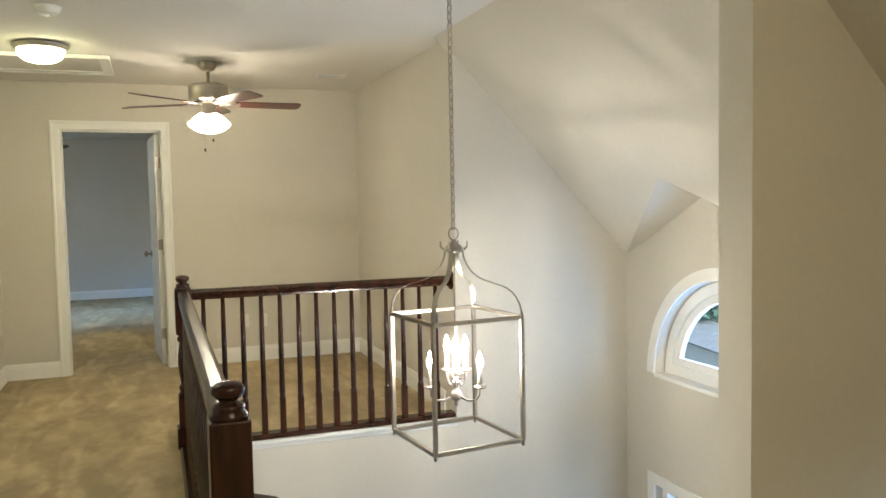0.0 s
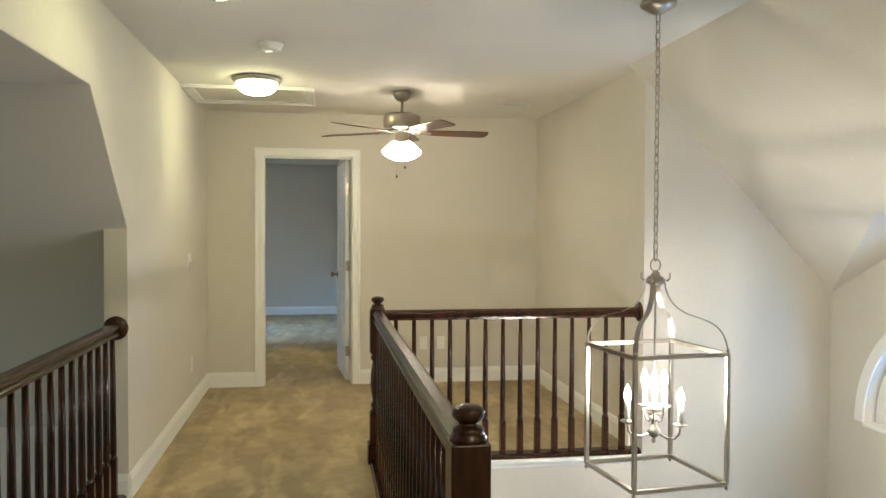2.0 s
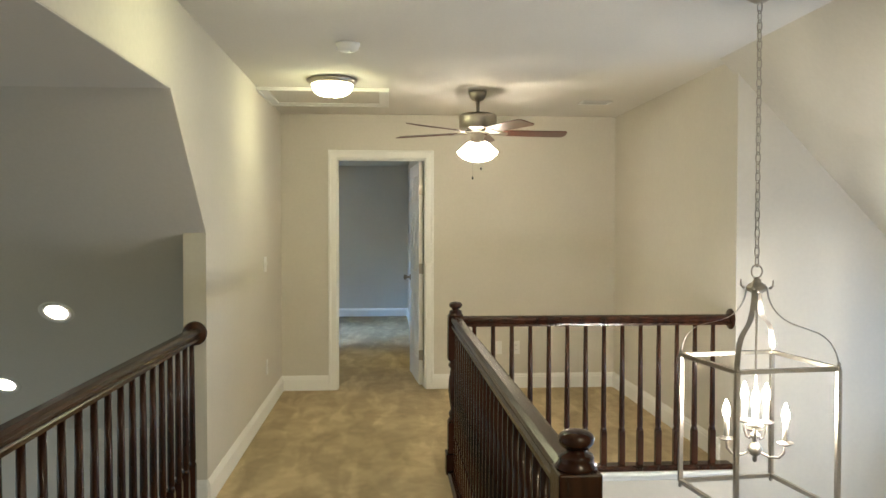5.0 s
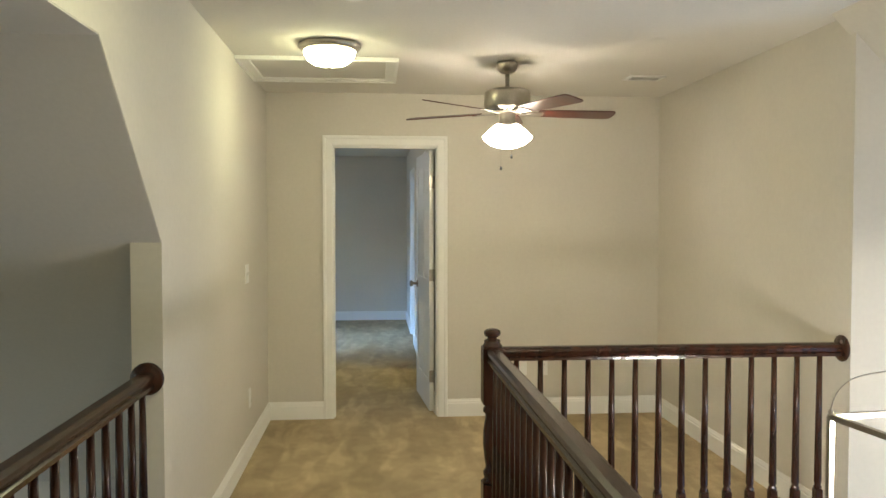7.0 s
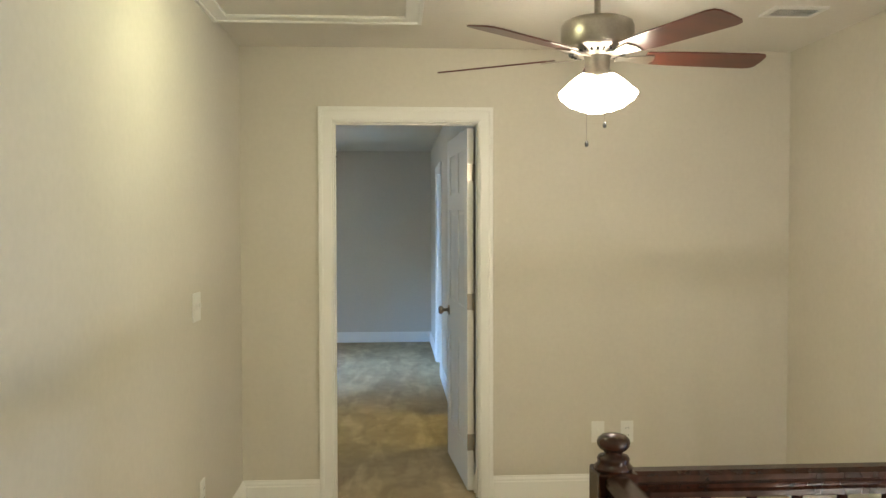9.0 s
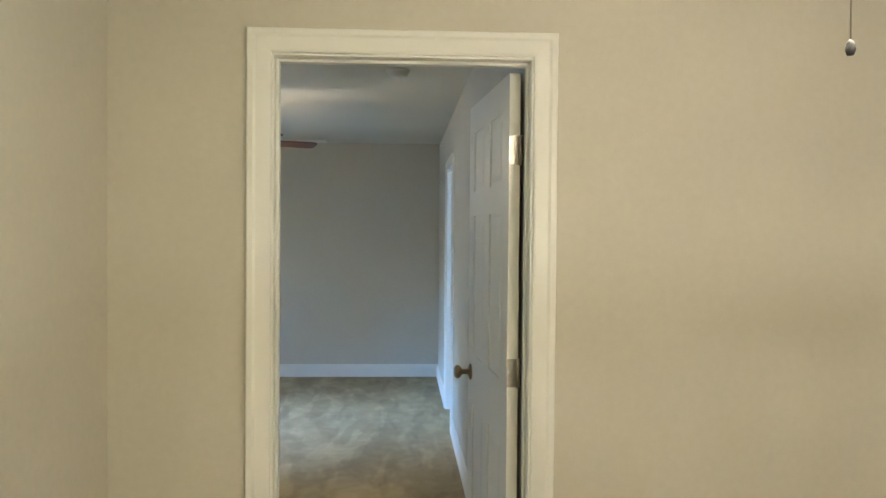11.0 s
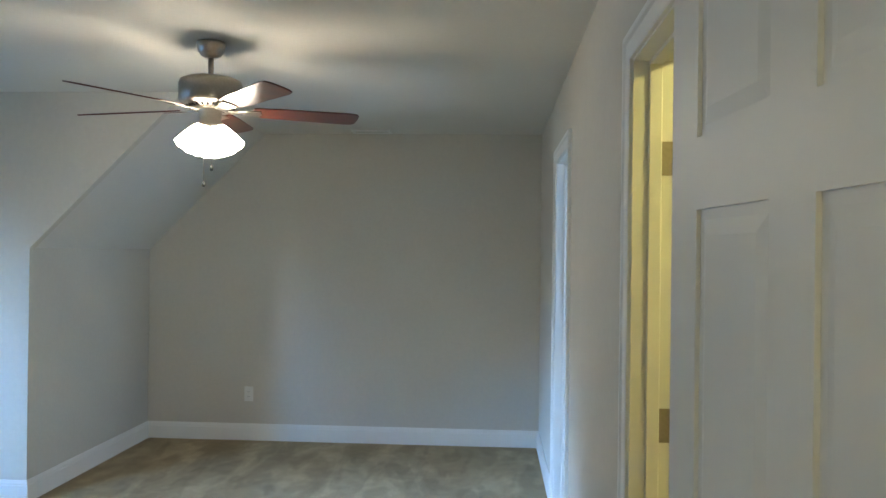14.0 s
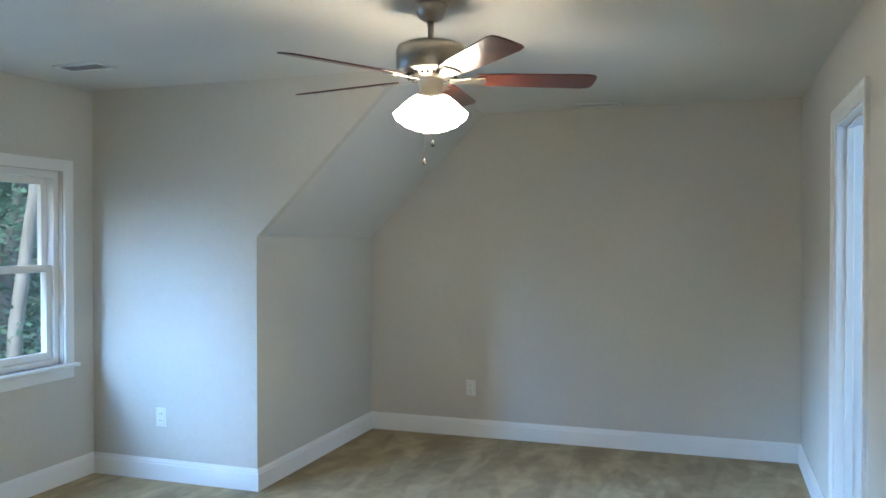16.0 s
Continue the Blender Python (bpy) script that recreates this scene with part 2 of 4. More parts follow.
add_slab(bm, [(X1, NV, PZ), (QX, DY, QZ), (X1 + 0.14, DY, RZ), (X1 + 0.14, NV, PZ)], 0.1)
add_slab(bm, [(X1, 2.0, PZ), (QX, DY, QZ), (X1 + 0.14, DY, RZ), (X1 + 0.14, 2.0, PZ)], 0.1)
structure("ceiling_dormer", bm, PAINT, "small gabled ceiling above the arched window", "ceiling")
bm = new_bm()
add_box(bm, KW + 0.9, BE, W1, BN, RC, RC + 0.12)
add_box(bm, WW, KW + 0.9, DS, CK, RC, RC + 0.12)
structure("ceiling_bedroom", bm, CEILING, "flat painted bedroom ceiling", "ceiling")
bm = new_bm()
S = RC - 1.505
for y0, y1 in ((W1 - 0.03, DS - 0.06), (CK + 0.06, BN + 0.05)):
    add_slab(bm, [(KW, y0, 1.505), (KW, y1, 1.505), (KW + S, y1, RC), (KW + S, y0, RC)], 0.12)
structure("ceiling_bedroom_slope", bm, CEILING, "sloped bedroom ceiling above the knee wall", "ceiling")

# wall at the end of the landing, with the bedroom doorway
bm = new_bm()
add_box(bm, LW - 0.115, OL - 0.02, W0, W1, 0, HC)
add_box(bm, OR + 0.02, EW + 0.12, W0, W1, 0, HC)
add_box(bm, OL - 0.02, OR + 0.02, W0, W1, 2.05, HC)
add_box(bm, KW - 0.1, LW - 0.115, W0, W1, 0, RC)
structure("wall_north", bm, PAINT, "beige painted wall at the end of the landing with a doorway", "wall")
# west wall with the clipped opening to the tall room
bm = new_bm()
add_prism(bm, [(W0, -0.28), (W0, HC), (-2.2, HC), (-2.2, -0.28), (-1.6, -0.28), (-1.6, 1.41), (-0.97, 2.02), (2.95, 2.02), (3.60, 1.40), (3.60, -0.28)], "x", LW - 0.115, LW)
structure("wall_west", bm, PAINT, "beige painted wall with a wide opening with clipped corners", "wall")
bm = new_bm()
add_box(bm, EW, EW + 0.115, NV + 0.115, W0, -2.75, HC)
structure("wall_east", bm, PAINT, "beige painted east wall of the landing", "wall")
bm = new_bm()
add_prism(bm, [(0.25, -2.75), (X1 + 0.14, -2.75), (X1 + 0.14, PZ), (X1, PZ + 0.06), (EW, HC - 0.02), (EW, -0.006), (0.25, -0.006)], "y", NV, NV + 0.115)
structure("wall_stair_north", bm, PAINT, "tall beige stairwell wall below the sloped ceiling", "wall")
bm = new_bm()
add_prism(bm, [(EW, -2.75), (X1, -2.75), (X1, PZ + 0.05), (1.92, HC), (EW, HC)], "y", 1.32, 1.48)
structure("wall_stair_south", bm, PAINT, "beige wall beside the stair with a square end", "wall")
bm = new_bm()
add_box(bm, 0.25, 0.335, 1.1, NV, -2.75, -0.006)
structure("wall_stair_west", bm, PAINT, "plain wall under the landing edge", "wall")
bm = new_bm()
add_box(bm, LW - 0.115, X1 + 0.14, -2.3, -2.2, -2.75, HC)
structure("wall_south", bm, PAINT, "plain wall behind the landing", "wall")


def arc(cy, cz, r, n=24):
    return [(cy + r * math.cos(math.pi * i / n), cz + r * math.sin(math.pi * i / n)) for i in range(n + 1)]


AY, AZ, AR = 3.0, 0.24, 0.66      # arched window: centre, sill, radius
LZ0, LZ1 = -2.0, -0.50            # window below it
bm = new_bm()
a = arc(AY, AZ, AR)
add_prism(bm, [(-2.3, AZ), (-2.3, PZ + 0.1), (2.0, PZ + 0.02), (DY, RZ + 0.05), (DY, AZ + AR)] + [p for p in reversed(a) if p[0] < DY - 1e-4], "x", X1, X1 + 0.14)
add_prism(bm, [(NV + 0.115, AZ), (NV + 0.115, PZ + 0.02), (NV, PZ + 0.02), (DY, RZ + 0.05), (DY, AZ + AR)] + [p for p in a if p[0] > DY + 1e-4][::-1], "x", X1, X1 + 0.14)
add_box(bm, X1, X1 + 0.14, -2.3, NV + 0.115, LZ1, AZ)
add_box(bm, X1, X1 + 0.14, -2.3, 2.34, LZ0, LZ1)
add_box(bm, X1, X1 + 0.14, 3.66, NV + 0.115, LZ0, LZ1)
add_box(bm, X1, X1 + 0.14, -2.3, NV + 0.115, -2.75, LZ0)
structure("wall_stair_east", bm, PAINT, "beige gabled wall with an arched window and a lower window", "wall")

# bedroom
D2A, D2B, CLA, CLB = 10.11, 10.87, 7.60, 8.36
bm = new_bm()
for y0, y1 in ((W1, CLA - 0.02), (CLB + 0.02, D2A - 0.02), (D2B + 0.02, BN)):
    add_box(bm, BE, BE + 0.115, y0, y1, 0, RC)
for y0, y1 in ((CLA, CLB), (D2A, D2B)):
    add_box(bm, BE, BE + 0.115, y0 - 0.02, y1 + 0.02, 2.05, RC)
structure("wall_bedroom_east", bm, PAINT, "beige bedroom wall with two doorways", "wall")
bm = new_bm()
add_box(bm, KW - 0.1, 3.0, BN, BN + 0.115, 0, RC + 0.1)
structure("wall_bedroom_north", bm, PAINT, "beige far wall of the bedroom", "wall")
bm = new_bm()
add_box(bm, KW - 0.115, KW, CK + 0.06, BN, 0, 1.6)
add_box(bm, KW - 0.115, KW, W1, DS - 0.06, 0, 1.6)
structure("wall_knee", bm, PAINT, "low beige knee wall under the slope", "wall")
bm = new_bm()
cheek = [(WW - 0.14, 0), (KW, 0), (KW, 1.505), (KW + S, RC), (WW - 0.14, RC)]
add_prism(bm, cheek, "y", CK, CK + 0.06)
structure("wall_dormer_north", bm, PAINT, "beige dormer cheek wall lit by the window", "wall")
bm = new_bm()
add_prism(bm, cheek, "y", DS - 0.06, DS)
structure("wall_dormer_south", bm, PAINT, "beige dormer cheek wall", "wall")
WY0, WY1, WZ0, WZ1 = 8.02, 10.51, 0.73, 1.90
bm = new_bm()
add_box(bm, WW - 0.14, WW, DS, WY0, 0, RC)
add_box(bm, WW - 0.14, WW, WY1, CK, 0, RC)
add_box(bm, WW - 0.14, WW, WY0, WY1, 0, WZ0)
add_box(bm, WW - 0.14, WW, WY0, WY1, WZ1, RC)
structure("wall_dormer_window", bm, PAINT, "beige dormer wall around the window", "wall")
# small rooms behind the bedroom's east wall
bm = new_bm()
add_box(bm, BE + 0.115, 1.9, W1, 6.68, 0, RC)
add_box(bm, BE + 0.115, 1.9, 9.2, 9.3, 0, RC)
add_box(bm, 1.8, 1.9, 6.68, 9.2, 0, RC)
structure("wall_closet", bm, PAINT, "plain closet walls", "wall")
# Unseen opening added in this wall so that light reaches the side door's jamb.
bm = new_bm()
add_box(bm, 1.6, 1.7, 9.3, 9.45, 0, RC)
add_box(bm, 1.6, 1.7, 10.6, BN, 0, RC)
add_box(bm, 1.6, 1.7, 9.45, 10.6, 0, 0.8)
add_box(bm, 1.6, 1.7, 9.45, 10.6, 2.15, RC)
structure("wall_bathroom", bm, PAINT, "plain wall of the side room", "wall")
bm = new_bm()
add_box(bm, BE, 3.0, W1, BN, RC, RC + 0.1)
structure("ceiling_side_rooms", bm, CEILING, "plain ceiling of the side rooms", "ceiling")

# tall room beyond the west opening
bm = new_bm()
add_box(bm, -5.2, LW - 0.002, -2.2, 2.95, 2.016, 2.12)
add_slab(bm, [(-5.2, 2.95, 2.016), (LW - 0.002, 2.95, 2.016), (LW - 0.002, 3.602, 1.394), (LW - 0.115, 3.602, 1.394), (LW - 0.115, 5.0, 0.060), (-5.2, 5.0, 0.060)], 0.10)
structure("ceiling_tall_room", bm, CEILING, "clipped painted ceiling of the tall room below", "ceiling")
bm = new_bm()
add_box(bm, -5.2, LW - 0.1, 5.0, 5.1, -2.75, 0.10)
add_box(bm, -5.3, -5.2, -2.2, 5.1, -2.75, -1.9)
add_box(bm, -5.3, -5.2, -2.2, 5.1, 1.5, 2.1)
add_box(bm, -5.3, -5.2, -2.2, -1.2, -1.9, 1.5)
add_box(bm, -5.3, -5.2, 3.6, 5.1, -1.9, 1.5)
add_box(bm, -5.2, LW - 0.1, -2.3, -2.2, -2.75, 2.1)
add_box(bm, LW - 0.115, LW, -2.2, 5.0, -2.75, -0.285)
structure("wall_tall_room", bm, PAINT, "beige walls of the tall room", "wall")

# ---- trim: baseboards, casings, jambs ----
BASE = [(0, 0), (0.016, 0), (0.016, 0.098), (0.012, 0.104), (0.012, 0.112), (0.006, 0.124), (0.005, 0.131), (0, 0.131)]


def baseboard(path, label="white painted baseboard with a moulded top"):
    """The path runs along the foot of a wall; the board stands on its right-hand side."""
    return structure("baseboard", add_sweep(new_bm(), BASE, path), TRIM, label, "baseboard")


CW = 0.072                       # casing width
baseboard([(LW, 3.60, 0), (LW, W0, 0), (OL - 0.006 - CW, W0, 0)])
baseboard([(OR + 0.006 + CW, W0, 0), (EW, W0, 0), (EW, NV + 0.2, 0)])
baseboard([(LW - 0.115, 3.60, 0), (LW, 3.60, 0)])
baseboard([(WW, DS, 0), (WW, CK, 0), (KW, CK, 0), (KW, BN, 0), (BE, BN, 0), (BE, D2B + 0.006 + CW, 0)])
baseboard([(BE, D2A - 0.006 - CW, 0), (BE, CLB + 0.006 + CW, 0)])
baseboard([(BE, CLA - 0.006 - CW, 0), (BE, W1 + 0.0, 0)])
baseboard([(BE + 0.115, BN, 0), (1.6, BN, 0), (1.6, 9.4, 0)])

CASING = [(0, 0), (0.002, 0.010), (0.010, 0.012), (0.046, 0.014), (0.054, 0.019), (CW - 0.003, 0.019), (CW, 0.016), (CW, 0)]


def doorway(name, m, width, depth, label, hinges=()):
    """Jambs, stops and casing of a doorway; local x runs along the wall, the wall fills y from 0 to depth."""
    top = thing(name, label, "door frame", kind="structure")
    top.matrix_basis = m
    for side, x in (("jamb", -width / 2 - 0.02), ("jamb", width / 2)):
        part(side, add_box(new_bm(), x, x + 0.02, -0.001, depth + 0.001, 0, 2.03), TRIM, top)
    part("head_jamb", add_box(new_bm(), -width / 2 - 0.02, width / 2 + 0.02, -0.001, depth + 0.001, 2.03, 2.05), TRIM, top)
    s0, s1 = depth * 0.35, depth * 0.35 + 0.035
    part("door_stop", add_box(new_bm(), -width / 2, -width / 2 + 0.009, s0, s1, 0, 2.03, 0.003), TRIM, top)
    part("door_stop", add_box(new_bm(), width / 2 - 0.009, width / 2, s0, s1, 0, 2.03, 0.003), TRIM, top)
    part("door_stop", add_box(new_bm(), -width / 2 + 0.009, width / 2 - 0.009, s0, s1, 2.019, 2.03, 0.003), TRIM, top)
    for face, flip in ((0, -1), (depth, 1)):
        bm = new_bm()
        inner = width / 2 + 0.006
        path = [(-inner, 0), (-inner, 2.036), (inner, 2.036), (inner, 0)]
        rings = []
        for (px, pz), (sx, sz) in zip(path, ((-1, 0), (-1, 1), (1, 1), (1, 0))):
            rings.append([bm.verts.new((px + sx * o, face + flip * t, pz + sz * o)) for o, t in CASING])
        for a, c in zip(rings, rings[1:]):
            for j in range(len(CASING)):
                bm.faces.new((a[j], a[(j + 1) % len(CASING)], c[(j + 1) % len(CASING)], c[j]))
        bm.faces.new(rings[0])
        bm.faces.new(rings[-1])
        bmesh.ops.recalc_face_normals(bm, faces=bm.faces)
        part("casing", bm, TRIM, top)
    return top


doorway("door_1", pose((OL + OR) / 2, W0, 0), OR - OL, W1 - W0, "white painted door frame of the bedroom")
closet_frame = doorway("door_2", pose(BE, (CLA + CLB) / 2, 0, 0, 0, -90), CLB - CLA, 0.115, "white painted closet door frame lit yellow from inside")
side_frame = doorway("door_3", pose(BE, (D2A + D2B) / 2, 0, 0, 0, -90), D2B - D2A, 0.115, "white painted door frame of the side room")


for z in (0.28, 1.06, 1.77):
    b = new_bm()
    add_box(b, -0.38, -0.3775, 0.065, 0.113, z - 0.045, z + 0.045)
    add_tube(b, [(-0.374, 0.118, z - 0.046), (-0.374, 0.118, z + 0.046)], 0.006)
    part("hinge", b, NICKEL, closet_frame, "brushed nickel butt hinge")
b = new_bm()
add_box(b, -0.38, -0.3775, 0.045, 0.075, 0.89, 0.95)
part("strike_plate", b, NICKEL, side_frame, "brushed nickel strike plate")


def panel_door(name, label, m, width=0.755, height=2.015):
    """A six-panel leaf: hinge edge at local x = 0, thickness in y from 0 to 0.035."""
    top = thing(name, label, "door")
    top.matrix_basis = m
    body = new_bm()
    add_box(body, 0, width, 0.006, 0.029, 0.012, height)
    st, mid = 0.105, 0.10
    rails = [(0.012, 0.24), (0.82, 1.02), (1.575, 1.67), (height - 0.11, height)]
    for y0, y1 in ((0, 0.0065), (0.0285, 0.035)):
        for x0, x1 in ((0, st), (width - st, width)):
            add_box(body, x0, x1, y0, y1, 0.012, height)
        for z0, z1 in rails:
            add_box(body, st, width - st, y0, y1, z0, z1)
        for (a0, a1), (b0, b1) in zip(rails, rails[1:]):
            add_box(body, width / 2 - mid / 2, width / 2 + mid / 2, y0, y1, a1, b0)
    part("leaf", body, TRIM, top)
    for (a0, a1), (b0, b1) in zip(rails, rails[1:]):
        for x0, x1 in ((st, width / 2 - mid / 2), (width / 2 + mid / 2, width - st)):
            b = new_bm()
            for y0, flip in ((0.006, -1), (0.029, 1)):
                o = [(x0 + 0.014, a1 + 0.014), (x1 - 0.014, a1 + 0.014), (x1 - 0.014, b0 - 0.014), (x0 + 0.014, b0 - 0.014)]
                i = [(x0 + 0.034, a1 + 0.034), (x1 - 0.034, a1 + 0.034), (x1 - 0.034, b0 - 0.034), (x0 + 0.034, b0 - 0.034)]
                vo = [b.verts.new((p[0], y0, p[1])) for p in o]
                vi = [b.verts.new((p[0], y0 + flip * 0.005, p[1])) for p in i]
                b.faces.new(vi)
                for k in range(4):
                    b.faces.new((vo[k], vo[(k + 1) % 4], vi[(k + 1) % 4], vi[k]))
            bmesh.ops.recalc_face_normals(b, faces=b.faces)
            part("panel", b, TRIM, top)
    for flip, y in ((1, 0.035), (-1, 0.0)):
        b = new_bm()
        add_lathe(b, [(0.033, 0), (0.033, 0.004), (0.022, 0.009), (0.011, 0.012), (0.011, 0.034), (0.020, 0.040), (0.027, 0.050), (0.027, 0.060), (0.018, 0.068), (0.0, 0.070)], n=20)
        b.transform(pose(width - 0.062, y, 0.945, -90 * flip, 0, 0))
        part("door_knob", b, DARKBRONZE, top, "aged bronze round door knob")
    for z in (0.28, 1.06, 1.77):
        b = new_bm()
        add_box(b, -0.002, 0.0005, 0.003, 0.035, z - 0.045, z + 0.045)
        add_box(b, -0.004, -0.002, 0.035, 0.037, z - 0.045, z + 0.045)
        add_tube(b, [(-0.006, 0.0, z - 0.047), (-0.006, 0.0, z + 0.047)], 0.0065)
        part("hinge", b, NICKEL, top, "brushed nickel butt hinge")
    return top


LEAF = 94.6
panel_door("bedroom_door", "white six-panel door standing open into the bedroom", pose(0.171, W1 + 0.012, 0, 0, 0, LEAF))

# ---- plates, vents, detectors ----


def outlet(m, label, name="wall_outlet", kind="outlet"):
    """A wall plate; local y points out of the wall towards the room."""
    top = thing(name, label, "outlet" if kind == "outlet" else "switch")
    top.matrix_basis = m
    wide = 0.115 if kind == "double" else 0.07
    part("plate", add_box(new_bm(), -wide / 2, wide / 2, -0.001, 0.006, -0.058, 0.058, 0.002), PLASTIC, top)
    if kind == "outlet":
        for z in (-0.020, 0.020):
            b = new_bm()
            add_box(b, -0.016, 0.016, 0.0055, 0.0085, z - 0.014, z + 0.014, 0.002)
            s = part("socket", b, PLASTIC, top)
            b = new_bm()
            for x in (-0.007, 0.007):
                add_box(b, x - 0.0012, x + 0.0012, 0.0084, 0.0089, z - 0.003, z + 0.006)
            part("slots", b, SLOT, s)
    else:
        for x in ((-0.023, 0.023) if kind == "double" else (0,)):
            part("toggle", add_box(new_bm(), x - 0.005, x + 0.005, 0.005, 0.016, -0.004, 0.014, 0.002), PLASTIC, top)
            part("surround", add_box(new_bm(), x - 0.009, x + 0.009, 0.0055, 0.0075, -0.018, 0.018, 0.001), PLASTIC, top)
    return top


outlet(pose(LW, 5.55, 1.15, 0, 0, -90), "white double light switch on the landing wall", "light_switch", "double")
outlet(pose(LW, 5.62, 0.36, 0, 0, -90), "white duplex outlet low on the landing wall")
outlet(pose(0.995, W0, 0.36, 0, 0, 180), "white duplex outlet on the landing end wall")
outlet(pose(0.835, W0, 0.36, 0, 0, 180), "white blank cable plate beside the landing outlet", "cable_plate", "switch")
outlet(pose(-2.10, BN, 0.365, 0, 0, 180), "white duplex outlet on the bedroom far wall")
outlet(pose(-3.60, CK, 0.39, 0, 0, 180), "white duplex outlet on the dormer cheek wall")


def ceiling_vent(at, w, d, turn, label):
    top = thing("ceiling_vent", label, "vent", at, turn, "ceiling vents")
    b = new_bm()
    for x0, x1, y0, y1 in ((-w / 2, w / 2, -d / 2, -d / 2 + 0.022), (-w / 2, w / 2, d / 2 - 0.022, d / 2), (-w / 2, -w / 2 + 0.022, -d / 2 + 0.022, d / 2 - 0.022), (w / 2 - 0.022, w / 2, -d / 2 + 0.022, d / 2 - 0.022)):
        add_box(b, x0, x1, y0, y1, -0.010, 0.001)
    part("frame", b, PLASTIC, top)
    # Near-black sheet standing in for the shade of the duct behind the slats.
    part("duct_shade", add_box(new_bm(), -w / 2 + 0.02, w / 2 - 0.02, -d / 2 + 0.02, d / 2 - 0.02, -0.002, 0.001), SLOT, top)
    n = max(4, int((d - 0.05) / 0.020))
    for i in range(n):
        y = -d / 2 + 0.03 + i * (d - 0.06) / (n - 1)
        b = new_bm()
        add_box(b, -w / 2 + 0.022, w / 2 - 0.022, -0.006, 0.006, -0.0008, 0.0008)
        b.transform(pose(0, y, -0.006, 42, 0, 0))
        part("slat", b, PLASTIC, top)
    return top


ceiling_vent((1.49, 5.69, HC), 0.24, 0.16, 0, "white metal ceiling vent above the landing")
ceiling_vent((-1.12, 12.27, RC), 0.30, 0.15, 0, "white metal ceiling vent near the bedroom far wall")
ceiling_vent((-3.60, 10.14, RC), 0.30, 0.15, 0, "white metal ceiling vent in the dormer")


def smoke_alarm(at, label):
    top = thing("smoke_alarm", label, "smoke alarm", at)
    part("body", add_lathe(new_bm(), [(0.066, 0.001), (0.066, -0.012), (0.058, -0.018), (0.056, -0.032), (0.040, -0.042), (0.0, -0.044)], n=28), PLASTIC, top)
    part("test_button", add_lathe(new_bm(), [(0.010, -0.042), (0.010, -0.046), (0, -0.047)], x=0.02), PLASTIC, top)
    return top


smoke_alarm((-0.36, 3.83, HC), "white round smoke alarm on the landing ceiling")
smoke_alarm((-0.23, 8.66, RC), "white round smoke alarm on the bedroom ceiling")

# attic hatch
hatch = thing("attic_hatch", "painted attic hatch panel with a moulded frame in the ceiling", "hatch", (-0.605, 5.56, HC))
HXW, HYW = 0.47, 0.37
b = new_bm()
for (x0, x1, y0, y1) in ((-HXW, HXW, -HYW, -HYW + 0.075), (-HXW, HXW, HYW - 0.075, HYW), (-HXW, -HXW + 0.075, -HYW + 0.075, HYW - 0.075), (HXW - 0.075, HXW, -HYW + 0.075, HYW - 0.075)):
    add_box(b, x0, x1, y0, y1, -0.016, 0.001, 0.004)
part("frame", b, TRIM, hatch)
b = new_bm()
for (x0, x1, y0, y1) in ((-HXW, HXW, -HYW - 0.0, -HYW + 0.02), (-HXW, HXW, HYW - 0.02, HYW), (-HXW, -HXW + 0.02, -HYW + 0.02, HYW - 0.02), (HXW - 0.02, HXW, -HYW + 0.02, HYW - 0.02)):
    add_box(b, x0, x1, y0, y1, -0.024, -0.0155, 0.003)
part("frame_edge", b, TRIM, hatch)
part("panel", add_box(new_bm(), -HXW + 0.07, HXW - 0.07, -HYW + 0.07, HYW - 0.07, -0.004, 0.001), CEILING, hatch)


# ---- ceiling lights ----
def dome_light(at, label, glass=DOME):
    top = thing("ceiling_light", label, "ceiling light", at, group="dome lights of the landing")
    part("pan", add_lathe(new_bm(), [(0.150, 0.001), (0.165, -0.006), (0.168, -0.018), (0.155, -0.034), (0.142, -0.040), (0.130, -0.040)], n=36), NICKEL, top, "brushed nickel rim")
    part("glass", add_lathe(new_bm(), [(0.138, -0.040), (0.134, -0.062), (0.118, -0.088), (0.088, -0.108), (0.045, -0.119), (0.0, -0.122)], n=36), glass, top, "lit white glass dome")
    part("finial", add_lathe(new_bm(), [(0.009, -0.120), (0.012, -0.126), (0.007, -0.134), (0.0, -0.137)], n=14), NICKEL, top)
    return top


dome_light((-0.515, 4.86, HC), "lit brushed nickel dome light beside the attic hatch")
dome_light((-0.50, 2.54, HC), "lit brushed nickel dome light on the landing ceiling")
# Out of view: an added fill lamp that brightens the stair wall.
dome_light((0.90, -0.75, HC), "added unseen dome lamp that brightens the stair wall from the south", REAR_FILL)


